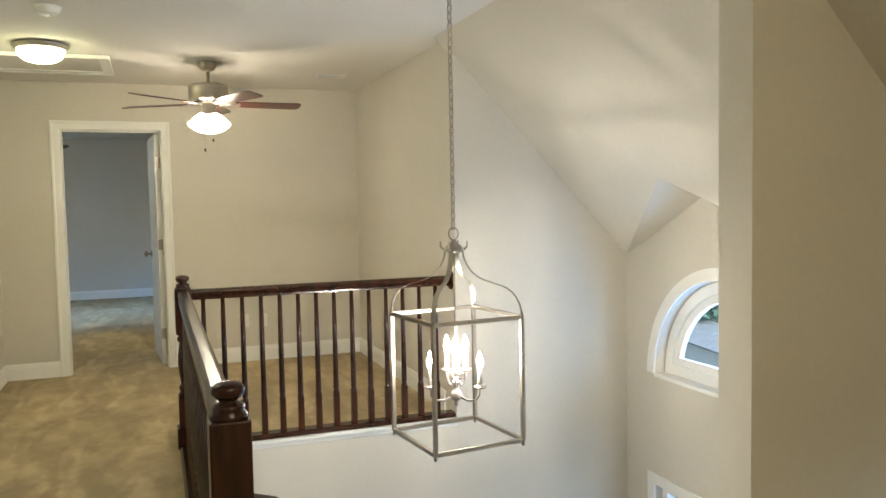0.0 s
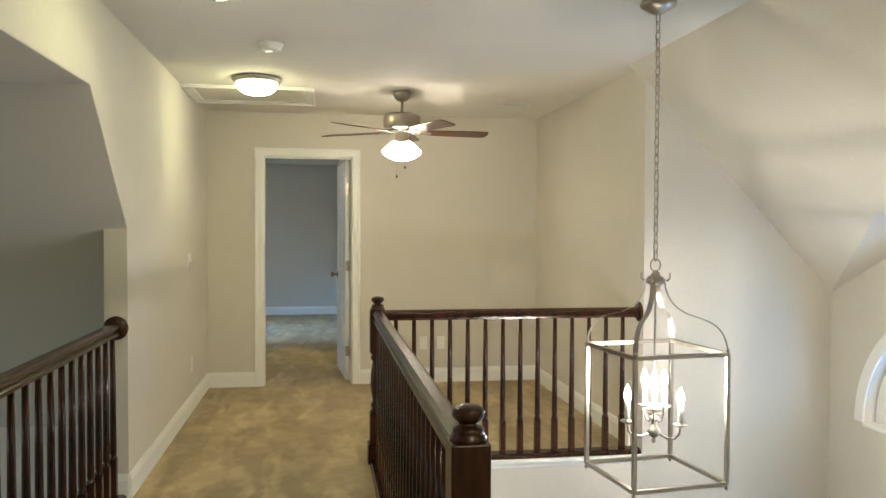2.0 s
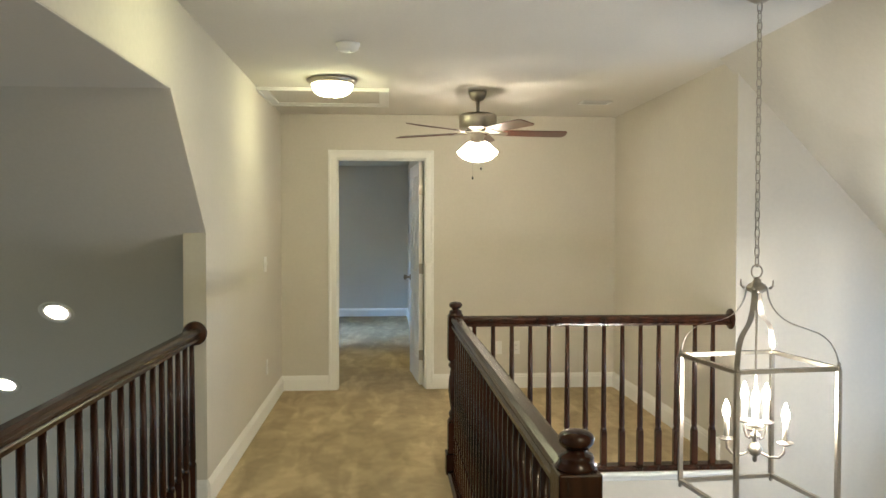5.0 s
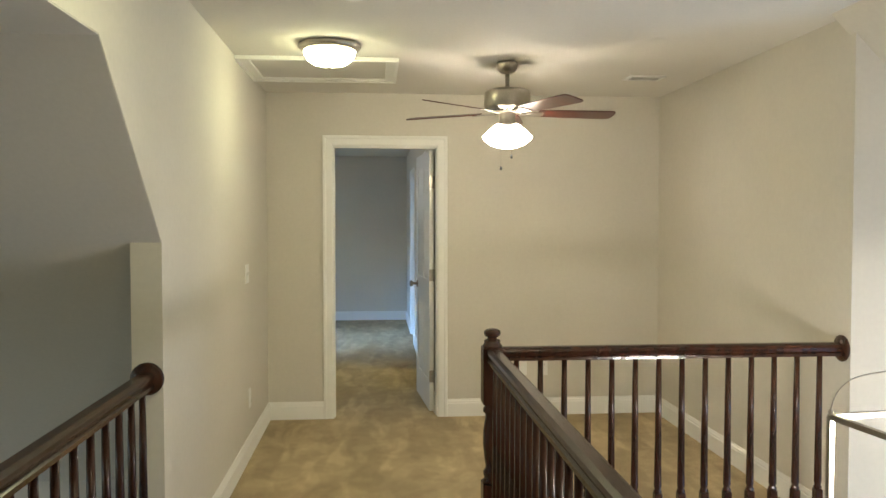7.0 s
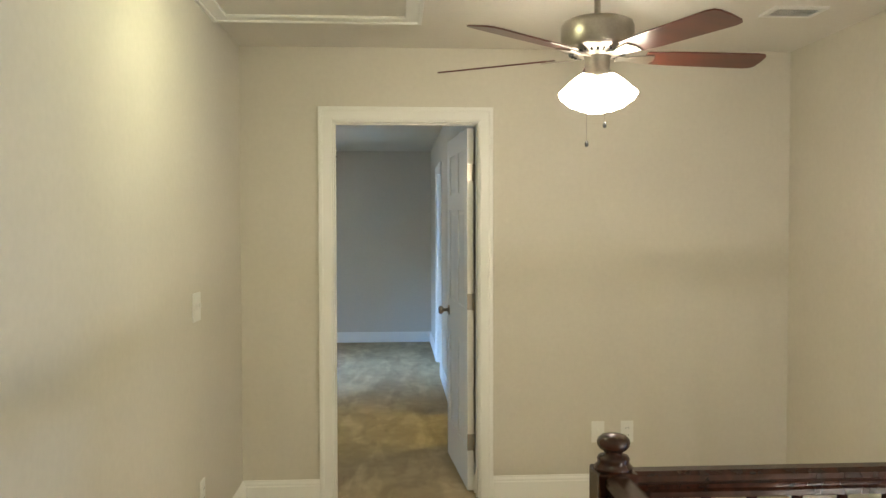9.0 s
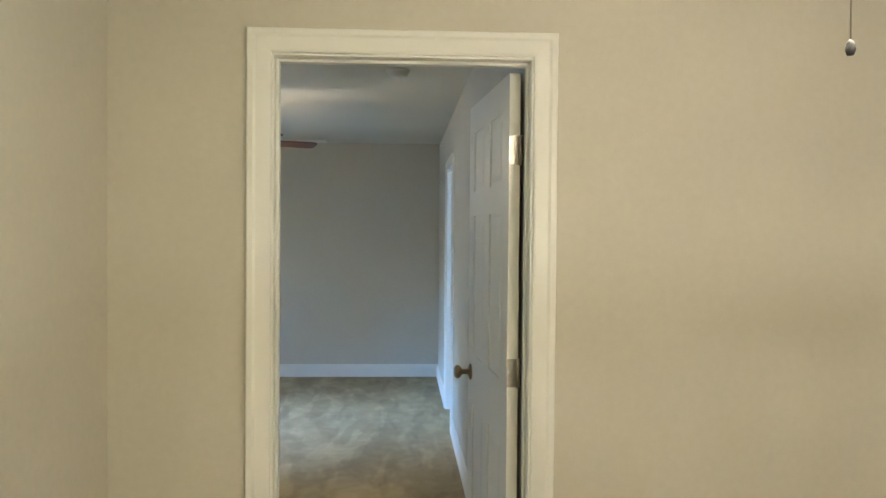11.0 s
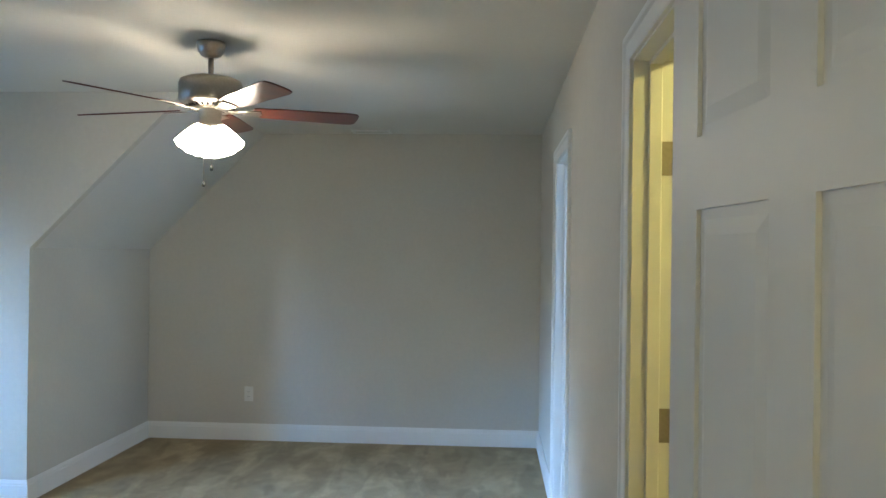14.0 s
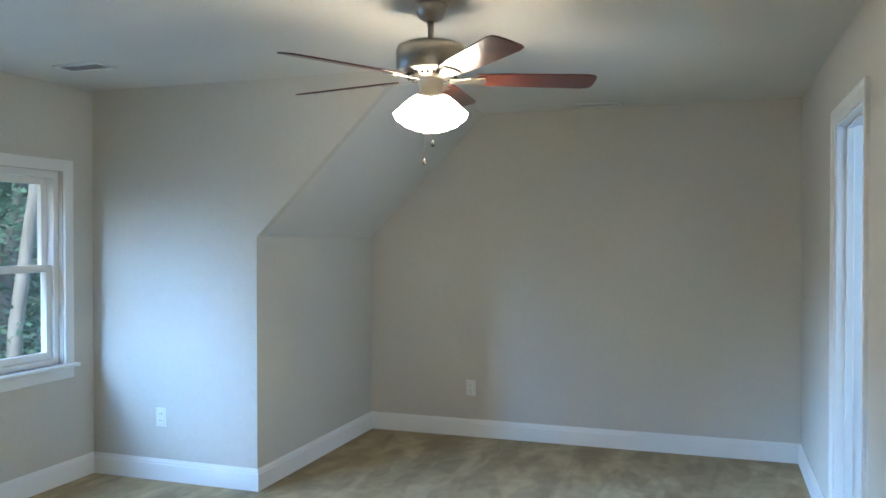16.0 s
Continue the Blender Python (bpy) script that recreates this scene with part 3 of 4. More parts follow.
def ceiling_fan(at, label, spin, shades_turn):
    top = thing("ceiling_fan", label, "ceiling fan", at, group="ceiling fans")
    part("canopy", add_lathe(new_bm(), [(0.030, 0.001), (0.062, -0.002), (0.064, -0.014), (0.058, -0.040), (0.044, -0.062), (0.026, -0.072), (0.016, -0.074)], n=28), NICKEL, top)
    part("downrod", add_tube(new_bm(), [(0, 0, -0.07), (0, 0, -0.175)], 0.0125, 14), NICKEL, top)
    part("motor", add_lathe(new_bm(), [(0.022, -0.150), (0.030, -0.160), (0.110, -0.164), (0.132, -0.174), (0.138, -0.190), (0.138, -0.262), (0.130, -0.274), (0.110, -0.282), (0.085, -0.296), (0.055, -0.300)], n=40), NICKEL, top)
    b = new_bm()
    for i in range(28):
        a = 2 * math.pi * i / 28
        q = new_bm()
        add_box(q, 0.088, 0.108, -0.0035, 0.0035, -0.2945, -0.2865)
        q.transform(pose(0, 0, 0, 0, 0, math.degrees(a)))
        join(b, q)
    part("vent_slots", b, SLOT, top)
    part("switch_housing", add_lathe(new_bm(), [(0.055, -0.298), (0.050, -0.306), (0.046, -0.352), (0.058, -0.362), (0.060, -0.378), (0.040, -0.388), (0.0, -0.390)], n=28), NICKEL, top)
    for i in range(5):
        turn = spin + 72 * i
        b = new_bm()
        add_prism(b, [(0.075, -0.024), (0.115, -0.016), (0.160, -0.030), (0.215, -0.036), (0.225, 0.0), (0.215, 0.036), (0.160, 0.030), (0.115, 0.016), (0.075, 0.024)], "z", -0.003, 0.003)
        bmesh.ops.bevel(b, geom=list(b.edges), offset=0.0012, segments=1, affect="EDGES")
        b.transform(pose(0, 0, -0.306, -12, 0, 0))
        b.transform(pose(0, 0, 0, 0, 0, turn))
        arm = part("blade_arm", b, NICKEL, top)
        b = new_bm()
        outline = [(0.185, -0.050), (0.30, -0.060), (0.62, -0.068), (0.652, -0.062), (0.664, -0.045), (0.668, 0.0), (0.664, 0.045), (0.652, 0.062), (0.62, 0.068), (0.30, 0.060), (0.185, 0.050)]
        add_prism(b, outline, "z", -0.003, 0.003)
        bmesh.ops.bevel(b, geom=list(b.edges), offset=0.0015, segments=1, affect="EDGES")
        b.transform(pose(0, 0, -0.299, -12, 0, 0))
        b.transform(pose(0, 0, 0, 0, 0, turn))
        part("blade", b, BLADE, top, "cherry-stained fan blade")
    for i in range(3):
        turn = shades_turn + 120 * i
        b = new_bm()
        add_tube(b, [(0.03, 0, -0.366), (0.036, 0, -0.366), (0.041, 0, -0.372), (0.044, 0, -0.382)], 0.009, 10)
        b.transform(pose(0, 0, 0, 0, 0, turn))
        part("lamp_arm", b, NICKEL, top)
        b = new_bm()
        prof = [(0.018, 0.0), (0.027, -0.006), (0.037, -0.026), (0.050, -0.060), (0.060, -0.096), (0.067, -0.114), (0.063, -0.115), (0.055, -0.092), (0.043, -0.056), (0.032, -0.020), (0.012, -0.012)]
        add_lathe(b, prof, n=26)
        for v in b.verts:
            if v.co.z < -0.09:
                a = math.atan2(v.co.y, v.co.x)
                v.co.z += 0.0025 * math.cos(8 * a)
        b.transform(pose(0.042, 0, -0.378, 0, -31, 0))
        b.transform(pose(0, 0, 0, 0, 0, turn))
        part("shade", b, SHADE, top, "lit frosted glass bell shade")
    for x, y, z in ((0.02, -0.035, -0.560), (-0.035, 0.02, -0.625)):
        b = new_bm()
        add_tube(b, [(x, y, -0.385), (x, y, z)], 0.0014, 6)
        part("pull_chain", b, NICKEL, top)
        part("pull_knob", add_lathe(new_bm(), [(0.002, 0.010), (0.006, 0.004), (0.008, -0.006), (0.005, -0.014), (0, -0.015)], x, y, z, 12), SLOT, top)
    return top


ceiling_fan((0.510, 5.265, HC), "brushed nickel ceiling fan with cherry blades over the landing", 5, -39)
ceiling_fan((-1.437, 9.66, RC), "brushed nickel ceiling fan with cherry blades in the bedroom", 24, -12)

# ---- stairs and railings ----
RAIL = [(-0.030, 0.0), (-0.030, 0.014), (-0.022, 0.020), (-0.026, 0.030), (-0.033, 0.040), (-0.030, 0.052), (-0.016, 0.060), (0.016, 0.060), (0.030, 0.052), (0.033, 0.040), (0.026, 0.030), (0.022, 0.020), (0.030, 0.014), (0.030, 0.0)]
RZ0 = 0.853
SHOE = [(-0.05, 0), (-0.05, 0.018), (-0.038, 0.028), (0.038, 0.028), (0.05, 0.018), (0.05, 0)]


def baluster_mesh():
    b = new_bm()
    add_box(b, -0.0175, 0.0175, -0.0175, 0.0175, 0.0, 0.20, 0.002)
    add_lathe(b, [(0.0165, 0.198), (0.019, 0.205), (0.019, 0.212), (0.013, 0.219), (0.0175, 0.232), (0.0165, 0.30), (0.0145, 0.55), (0.0120, 0.83)], n=12)
    data = bpy.data.meshes.new("baluster")
    b.to_mesh(data)
    b.free()
    data.materials.append(DARKWOOD)
    return data


BALUSTER = baluster_mesh()


def balusters(parent, places, z=0.028):
    for x, y in places:
        ob = new("baluster", BALUSTER)
        ob.parent = parent
        ob.location = (x, y, z)


def newel(x, y, label, top_z=0.915):
    top = thing("newel_post", label, "newel post", (x, y, 0), group="newel posts")
    s = 0.046
    part("plinth", add_box(new_bm(), -0.058, 0.058, -0.058, 0.058, 0, 0.12, 0.004), DARKWOOD, top)
    part("base_block", add_box(new_bm(), -s, s, -s, s, 0.12, 0.30, 0.004), DARKWOOD, top)
    part("shaft", add_lathe(new_bm(), [(0.044, 0.30), (0.044, 0.312), (0.034, 0.325), (0.040, 0.34), (0.040, 0.352), (0.028, 0.37), (0.036, 0.42), (0.042, 0.48), (0.040, 0.54), (0.030, 0.60), (0.030, 0.612), (0.041, 0.622), (0.041, 0.636), (0.033, 0.648), (0.044, 0.66)], n=24), DARKWOOD, top)
    part("upper_block", add_box(new_bm(), -s, s, -s, s, 0.66, top_z, 0.005), DARKWOOD, top)
    k = top_z
    part("finial", add_lathe(new_bm(), [(0.043, k - 0.002), (0.044, k + 0.007), (0.038, k + 0.013), (0.036, k + 0.020), (0.038, k + 0.025), (0.034, k + 0.031), (0.022, k + 0.036), (0.021, k + 0.041), (0.030, k + 0.046), (0.037, k + 0.055), (0.0385, k + 0.063), (0.036, k + 0.071), (0.028, k + 0.078), (0.014, k + 0.082), (0.0, k + 0.083)], n=28), DARKWOOD, top)
    return top


NX, NY0, NY1 = 0.246, 1.115, 4.065
newel(NX, NY0, "dark-stained turned newel post at the head of the stair")
newel(NX, NY1, "dark-stained turned newel post at the railing corner")

rail_a = thing("railing", "dark-stained balustrade along the stairwell edge", "railing", group="landing railings")
part("handrail", add_sweep(new_bm(), RAIL, [(NX, NY0 + 0.044, RZ0), (NX, NY1 - 0.044, RZ0)]), DARKWOOD, rail_a, "worn glossy handrail")
part("shoe_rail", add_sweep(new_bm(), SHOE, [(NX, NY0 + 0.056, 0), (NX, NY1 - 0.056, 0)]), DARKWOOD, rail_a)
n = 26
balusters(rail_a, [(NX, NY0 + (i + 1) * (NY1 - NY0) / (n + 1)) for i in range(n)])


def rosette(parent, m):
    b = new_bm()
    add_lathe(b, [(0.062, 0), (0.062, 0.008), (0.052, 0.014), (0.046, 0.014), (0.042, 0.020), (0.0, 0.022)], n=32)
    b.transform(m)
    return part("rosette", b, DARKWOOD, parent, "round turned wall rosette")


rail_b = thing("railing", "dark-stained balustrade across the end of the stairwell", "railing", group="landing railings")
part("handrail", add_sweep(new_bm(), RAIL, [(NX + 0.044, NY1, RZ0), (EW - 0.02, NY1, RZ0)]), DARKWOOD, rail_b, "glossy handrail")
part("shoe_rail", add_sweep(new_bm(), SHOE, [(NX + 0.056, NY1, 0), (EW, NY1, 0)]), DARKWOOD, rail_b)
rosette(rail_b, pose(EW, NY1, RZ0 + 0.032, 0, -90, 0))
n = 14
balusters(rail_b, [(NX + (i + 1) * (EW - NX) / (n + 1), NY1) for i in range(n)])

WX = LW - 0.058
rail_c = thing("railing", "dark-stained balustrade in the opening to the tall room", "railing", group="landing railings")
part("handrail", add_sweep(new_bm(), RAIL, [(WX, -1.58, RZ0), (WX, 3.58, RZ0)]), DARKWOOD, rail_c, "worn glossy handrail")
part("shoe_rail", add_sweep(new_bm(), SHOE, [(WX, -1.6, 0), (WX, 3.60, 0)]), DARKWOOD, rail_c)
rosette(rail_c, pose(WX, 3.60, RZ0 + 0.032, 90, 0, 0))
balusters(rail_c, [(WX, 3.53 - 0.1335 * i) for i in range(38)])

# floor edge below the balustrades
b = new_bm()
add_sweep(b, [(0.0, 0.0), (0.028, 0.0), (0.030, -0.006), (0.030, -0.016), (0.022, -0.022), (0.018, -0.030), (0.010, -0.036), (0.008, -0.046), (0.003, -0.052), (0, -0.052)], [(0.335, 1.1, 0.002), (0.335, NV, 0.002), (EW, NV, 0.002)])
structure("trim", b, TRIM, "white moulded fascia below the stairwell railing", "trim")

# stair
stair = thing("staircase", "carpeted stair going down beside the landing", "staircase")
for i in range(12):
    z = -0.19 * (i + 1)
    b = new_bm()
    add_box(b, 0.33 + 0.25 * i, 0.33 + 0.25 * (i + 1) + 0.025, 0.24, 1.30, z - 0.20 if i < 11 else z - 0.4, z, 0.008)
    part("step", b, CARPET, stair)
stair_rail = thing("stair_railing", "dark-stained sloping stair handrail with balusters", "railing")
k = 0.76
ends = [(NX + 0.046, 1.20, 0.70), (0.36, 1.20, 0.68), (EW + 0.06, 1.20, 0.68 - k * (EW - 0.30))]
part("handrail", add_sweep(new_bm(), [(p[0], p[1] - 0.06) for p in RAIL], ends), DARKWOOD, stair_rail)
for i in range(11):
    x = 0.42 + i * 0.125
    z1 = 0.625 - k * (x - 0.36)
    z0 = -0.19 * (1 + int((x - 0.33) / 0.25))
    part("baluster", add_tube(new_bm(), [(x, 1.20, z0), (x, 1.20, z1)], 0.011, 10), DARKWOOD, stair_rail)

# ---- hanging lantern ----
LX, LY, LT, LB, LS = 1.412, 2.74, 0.858, 0.290, 0.225
lantern = thing("hanging_lantern", "square open brushed nickel cage lantern with lit candle bulbs", "lantern", (LX, LY, 0), 7)
part("ceiling_canopy", add_lathe(new_bm(), [(0.02, HC - 0.052), (0.030, HC - 0.046), (0.050, HC - 0.034), (0.078, HC - 0.018), (0.082, HC - 0.006), (0.080, HC + 0.001)], n=32), NICKEL, lantern)
chain = new_bm()
nlink = 28
z0, z1 = 1.265, HC - 0.050
for i in range(nlink):
    zc = z0 + (i + 0.5) * (z1 - z0) / nlink
    h = (z1 - z0) / nlink * 0.68
    pts = [(0.011 * math.cos(a), 0, zc + h * math.sin(a)) for a in [2 * math.pi * j / 12 for j in range(12)]]
    q = new_bm()
    add_tube(q, pts, 0.0028, 6, True)
    q.transform(pose(0, 0, 0, 0, 0, 90 * (i % 2) + 20))
    join(chain, q)
part("chain", chain, NICKEL, lantern, "steel link chain")
part("loop", add_tube(new_bm(), [(0.026 * math.cos(a), 0, 1.240 + 0.028 * math.sin(a)) for a in [2 * math.pi * j / 24 for j in range(24)]], 0.0035, 8, True), NICKEL, lantern)
part("crown", add_lathe(new_bm(), [(0.006, 1.216), (0.012, 1.210), (0.014, 1.196), (0.034, 1.186), (0.044, 1.172), (0.040, 1.158), (0.026, 1.150), (0.0, 1.148)], n=24), NICKEL, lantern)
for sx in (-1, 1):
    for sy in (-1, 1):
        b = new_bm()
        add_tube(b, [(0.036 * sx, 0.036 * sy, 1.168), (0.046 * sx, 0.046 * sy, 1.180), (0.046 * sx, 0.046 * sy, 1.205)], [0.006, 0.005, 0.003], 8)
        part("crown_leaf", b, NICKEL, lantern)
        part("post", add_box(new_bm(), LS * sx - 0.009, LS * sx + 0.009, LS * sy - 0.009, LS * sy + 0.009, LB, LT, 0.001), NICKEL, lantern)
        b = new_bm()
        add_lathe(b, [(0.010, LT), (0.013, LT + 0.004), (0.006, LT + 0.010), (0.009, LT + 0.016), (0.005, LT + 0.024), (0, LT + 0.028)], LS * sx, LS * sy, 0, 12)
        part("finial", b, NICKEL, lantern)
        b = new_bm()
        add_lathe(b, [(0.0, LB - 0.030), (0.006, LB - 0.026), (0.010, LB - 0.016), (0.005, LB - 0.010), (0.010, LB)], LS * sx, LS * sy, 0, 12)
        part("drop_finial", b, NICKEL, lantern)
        # ogee strap from the corner to the crown
        b = new_bm()
        curve = []
        for j in range(19):
            u = j / 18
            r = 0.03 + (LS - 0.03) * (0.5 + 0.5 * math.cos(math.pi * u)) ** 0.9
            z = LT + (1.165 - LT) * (u + 0.10 * math.sin(2 * math.pi * u))
            curve.append((r, z))
        d = Vector((sx, sy, 0)).normalized()
        s = Vector((-sy, sx, 0)).normalized()
        rows_ = []
        for r, z in curve:
            c = Vector((0, 0, z)) + d * (r * math.sqrt(2))
            rows_.append([b.verts.new(c + s * w + d * e) for w, e in ((-0.011, -0.0015), (0.011, -0.0015), (0.011, 0.0015), (-0.011, 0.0015))])
        for a, c in zip(rows_, rows_[1:]):
            for j in range(4):
                b.faces.new((a[j], a[(j + 1) % 4], c[(j + 1) % 4], c[j]))
        bmesh.ops.recalc_face_normals(b, faces=b.faces)
        part("strap", b, NICKEL, lantern)
for z in (LB, LT):
    for i in range(4):
        b = new_bm()
        add_box(b, -LS + 0.009, LS - 0.009, LS - 0.009, LS + 0.009, z - 0.009, z + 0.009, 0.001)
        b.transform(pose(0, 0, 0, 0, 0, 90 * i))
        part("cage_bar", b, NICKEL, lantern)
part("centre_rod", add_tube(new_bm(), [(0, 0, 0.50), (0, 0, 1.15)], 0.005, 10), NICKEL, lantern)
part("hub", add_lathe(new_bm(), [(0.0, 0.425), (0.010, 0.432), (0.012, 0.444), (0.008, 0.452), (0.026, 0.464), (0.032, 0.480), (0.024, 0.498), (0.014, 0.510), (0.012, 0.526), (0.022, 0.536), (0.022, 0.546), (0.010, 0.556)], n=24), NICKEL, lantern)
# two tiers of three candles
for tier_turn, r, lift in ((58.4, 0.133, 0.0), (-1.6, 0.050, 0.062)):
    for i in range(3):
        turn = tier_turn + 120 * i
        b = new_bm()
        add_tube(b, [(0.02, 0, 0.475 + lift), (0.48 * r, 0, 0.462 + lift), (0.80 * r, 0, 0.468 + lift), (0.97 * r, 0, 0.493 + lift), (r, 0, 0.525 + lift)], 0.0055, 10)
        b.transform(pose(0, 0, 0, 0, 0, turn))
        arm = part("arm", b, NICKEL, lantern)
        for name, prof, mat, label in (
                ("drip_cup", [(0.004, 0.522), (0.012, 0.524), (0.030, 0.532), (0.033, 0.538), (0.031, 0.538), (0.014, 0.534), (0.012, 0.545)], NICKEL, ""),
                ("candle_sleeve", [(0.011, 0.538), (0.011, 0.622), (0.007, 0.624)], PLASTIC, ""),
                ("candle_bulb", [(0.008, 0.624), (0.014, 0.634), (0.0165, 0.648), (0.015, 0.664), (0.009, 0.684), (0.004, 0.698), (0.0, 0.702)], BULB, "lit clear flame-shaped bulb"),
                ("filament", [(0.0, 0.640), (0.005, 0.642), (0.005, 0.670), (0.0, 0.672)], FILAMENT, "glowing filament")):
            b = new_bm()
            add_lathe(b, [(pr, pz + lift) for pr, pz in prof], r, 0, 0, 16)
            b.transform(pose(0, 0, 0, 0, 0, turn))
            part(name, b, mat, arm, label)

# ---- recessed lights in the tall room ----
# The third downlight is an added, unseen one in the flat ceiling.
for x, y in ((-2.0, 4.07), (-2.53, 4.60), (-2.9, 2.2)):
    z = 2.02 if y < 2.95 else 2.02 - 0.954 * (y - 2.95)
    tilt = 0 if y < 2.95 else -45
    d = thing("recessed_light", "lit white recessed downlight in the sloped ceiling", "recessed light", group="recessed lights")
    d.matrix_basis = pose(x, y, z, tilt, 0, 0)
    part("trim_ring", add_lathe(new_bm(), [(0.070, 0.001), (0.095, 0.001), (0.095, -0.005), (0.072, -0.007), (0.070, -0.004)], n=32), PLASTIC, d)
    part("lens", add_lathe(new_bm(), [(0.0705, -0.002), (0.05, -0.006), (0.0, -0.007)], n=28), CAN, d, "glowing frosted lens")

# ---- windows ----
GLASS = bpy.data.materials.new("window_glass")
GLASS.use_nodes = True
nt = GLASS.node_tree
nt.nodes.remove(nt.nodes["Principled BSDF"])
clear = nt.nodes.new("ShaderNodeBsdfTransparent")
clear.inputs[0].default_value = (0.93, 0.96, 0.96, 1)
gloss = nt.nodes.new("ShaderNodeBsdfGlossy")
gloss.inputs["Roughness"].default_value = 0.02
mix = nt.nodes.new("ShaderNodeMixShader")
mix.inputs[0].default_value = 0.06
nt.links.new(clear.outputs[0], mix.inputs[1])
nt.links.new(gloss.outputs[0], mix.inputs[2])
nt.links.new(mix.outputs[0], nt.nodes["Material Output"].inputs[0])


def frame_bars(y0, y1, z0, z1, x0, x1, w, bev=0.003):
    b = new_bm()
    add_box(b, x0, x1, y0, y0 + w, z0, z1, bev)
    add_box(b, x0, x1, y1 - w, y1, z0, z1, bev)
    add_box(b, x0, x1, y0 + w, y1 - w, z0, z0 + w, bev)
    add_box(b, x0, x1, y0 + w, y1 - w, z1 - w, z1, bev)
    return b


win = thing("window_1", "white twin double-hung window with painted casing and sill", "window", kind="structure")
mz = (WZ0 + WZ1) / 2
ym = (WY0 + WY1) / 2
part("mullion", add_box(new_bm(), WW - 0.135, WW + 0.012, ym - 0.05, ym + 0.05, WZ0, WZ1, 0.003), TRIM, win)
for ya, yb in ((WY0, ym - 0.05), (ym + 0.05, WY1)):
    part("window_frame", frame_bars(ya, yb, WZ0, WZ1, WW - 0.135, WW - 0.03, 0.038), TRIM, win)
    for z0, z1, x in ((mz - 0.02, WZ1 - 0.038, WW - 0.115), (WZ0 + 0.038, mz + 0.02, WW - 0.08)):
        sash = part("sash", frame_bars(ya + 0.038, yb - 0.038, z0, z1, x, x + 0.034, 0.042), TRIM, win)
        pane = part("pane", add_box(new_bm(), x + 0.014, x + 0.018, ya + 0.075, yb - 0.075, z0 + 0.038, z1 - 0.038), GLASS, sash)
        pane.visible_shadow = False
    part("sash_lock", add_box(new_bm(), WW - 0.062, WW - 0.040, (ya + yb) / 2 - 0.03, (ya + yb) / 2 + 0.03, mz + 0.018, mz + 0.034, 0.003), TRIM, win)
b = new_bm()
for y0, y1, z0, z1 in ((WY0 - CW, WY0 - 0.004, WZ0, WZ1 + CW), (WY1 + 0.004, WY1 + CW, WZ0, WZ1 + CW), (WY0 - 0.004, WY1 + 0.004, WZ1 + 0.004, WZ1 + CW)):
    add_box(b, WW, WW + 0.018, y0, y1, z0, z1, 0.004)
part("casing", b, TRIM, win)
part("window_sill", add_box(new_bm(), WW - 0.03, WW + 0.045, WY0 - CW - 0.025, WY1 + CW + 0.025, WZ0 - 0.022, WZ0, 0.005), TRIM, win)
part("apron", add_box(new_bm(), WW, WW + 0.016, WY0 - CW, WY1 + CW, WZ0 - 0.090, WZ0 - 0.022, 0.003), TRIM, win)


def arch_band(r0, r1, x0, x1, zb0, zb1):
    """A half-ring frame with a bottom bar."""
    b = new_bm()
    n = 36
    rows = []
    for i in range(n + 1):
        a = math.pi * i / n
        c, s = math.cos(a), math.sin(a)
        rows.append([b.verts.new((x, AY + r * c, AZ + r * s)) for r, x in ((r0, x0), (r1, x0), (r1, x1), (r0, x1))])
    for p, q in zip(rows, rows[1:]):
        for j in range(4):
            b.faces.new((p[j], p[(j + 1) % 4], q[(j + 1) % 4], q[j]))
    b.faces.new(rows[0])
    b.faces.new(rows[-1])
    bmesh.ops.recalc_face_normals(b, faces=b.faces)
    add_box(b, x0, x1, AY - r0, AY + r0, AZ + zb0, AZ + zb1, 0.002)
    return b


aw = thing("window_2", "white half-round arched window above the stair", "window", kind="structure")
part("window_frame", arch_band(AR - 0.075, AR - 0.002, X1 + 0.07, X1 + 0.135, 0.001, 0.07), TRIM, aw)
sash = part("sash", arch_band(AR - 0.125, AR - 0.073, X1 + 0.085, X1 + 0.12, 0.068, 0.115), TRIM, aw)
b = new_bm()
pts = [(AY + (AR - 0.12) * math.cos(math.pi * i / 30), AZ + 0.02 + (AR - 0.14) * math.sin(math.pi * i / 30)) for i in range(31)]
add_prism(b, pts, "x", X1 + 0.098, X1 + 0.102)
pane = part("pane", b, GLASS, sash)
pane.visible_shadow = False
part("casing", arch_band(AR + 0.003, AR + 0.078, X1 - 0.014, X1, -0.022, -0.003), TRIM, aw)
lw = thing("window_3", "white framed window on the stair wall below the arch", "window", kind="structure")
part("window_frame", frame_bars(2.34, 3.66, LZ0, LZ1, X1 + 0.05, X1 + 0.12, 0.05), TRIM, lw)
pane = part("pane", add_box(new_bm(), X1 + 0.08, X1 + 0.084, 2.37, 3.63, LZ0 + 0.04, LZ1 - 0.04), GLASS, lw)
pane.visible_shadow = False
part("casing", frame_bars(2.34 - CW, 3.66 + CW, LZ0 - CW, LZ1 + CW, X1 - 0.018, X1, CW), TRIM, lw)

# ---- closet lamp ----
YELLOW = glowing("lit_closet_globe", (1.0, 0.88, 0.30), 60)
cl = thing("closet_light", "lit bare globe lamp on the closet ceiling", "ceiling light", (1.0, 7.9, RC))
part("base", add_lathe(new_bm(), [(0.06, 0.001), (0.06, -0.02), (0.03, -0.04)], n=24), PLASTIC, cl)
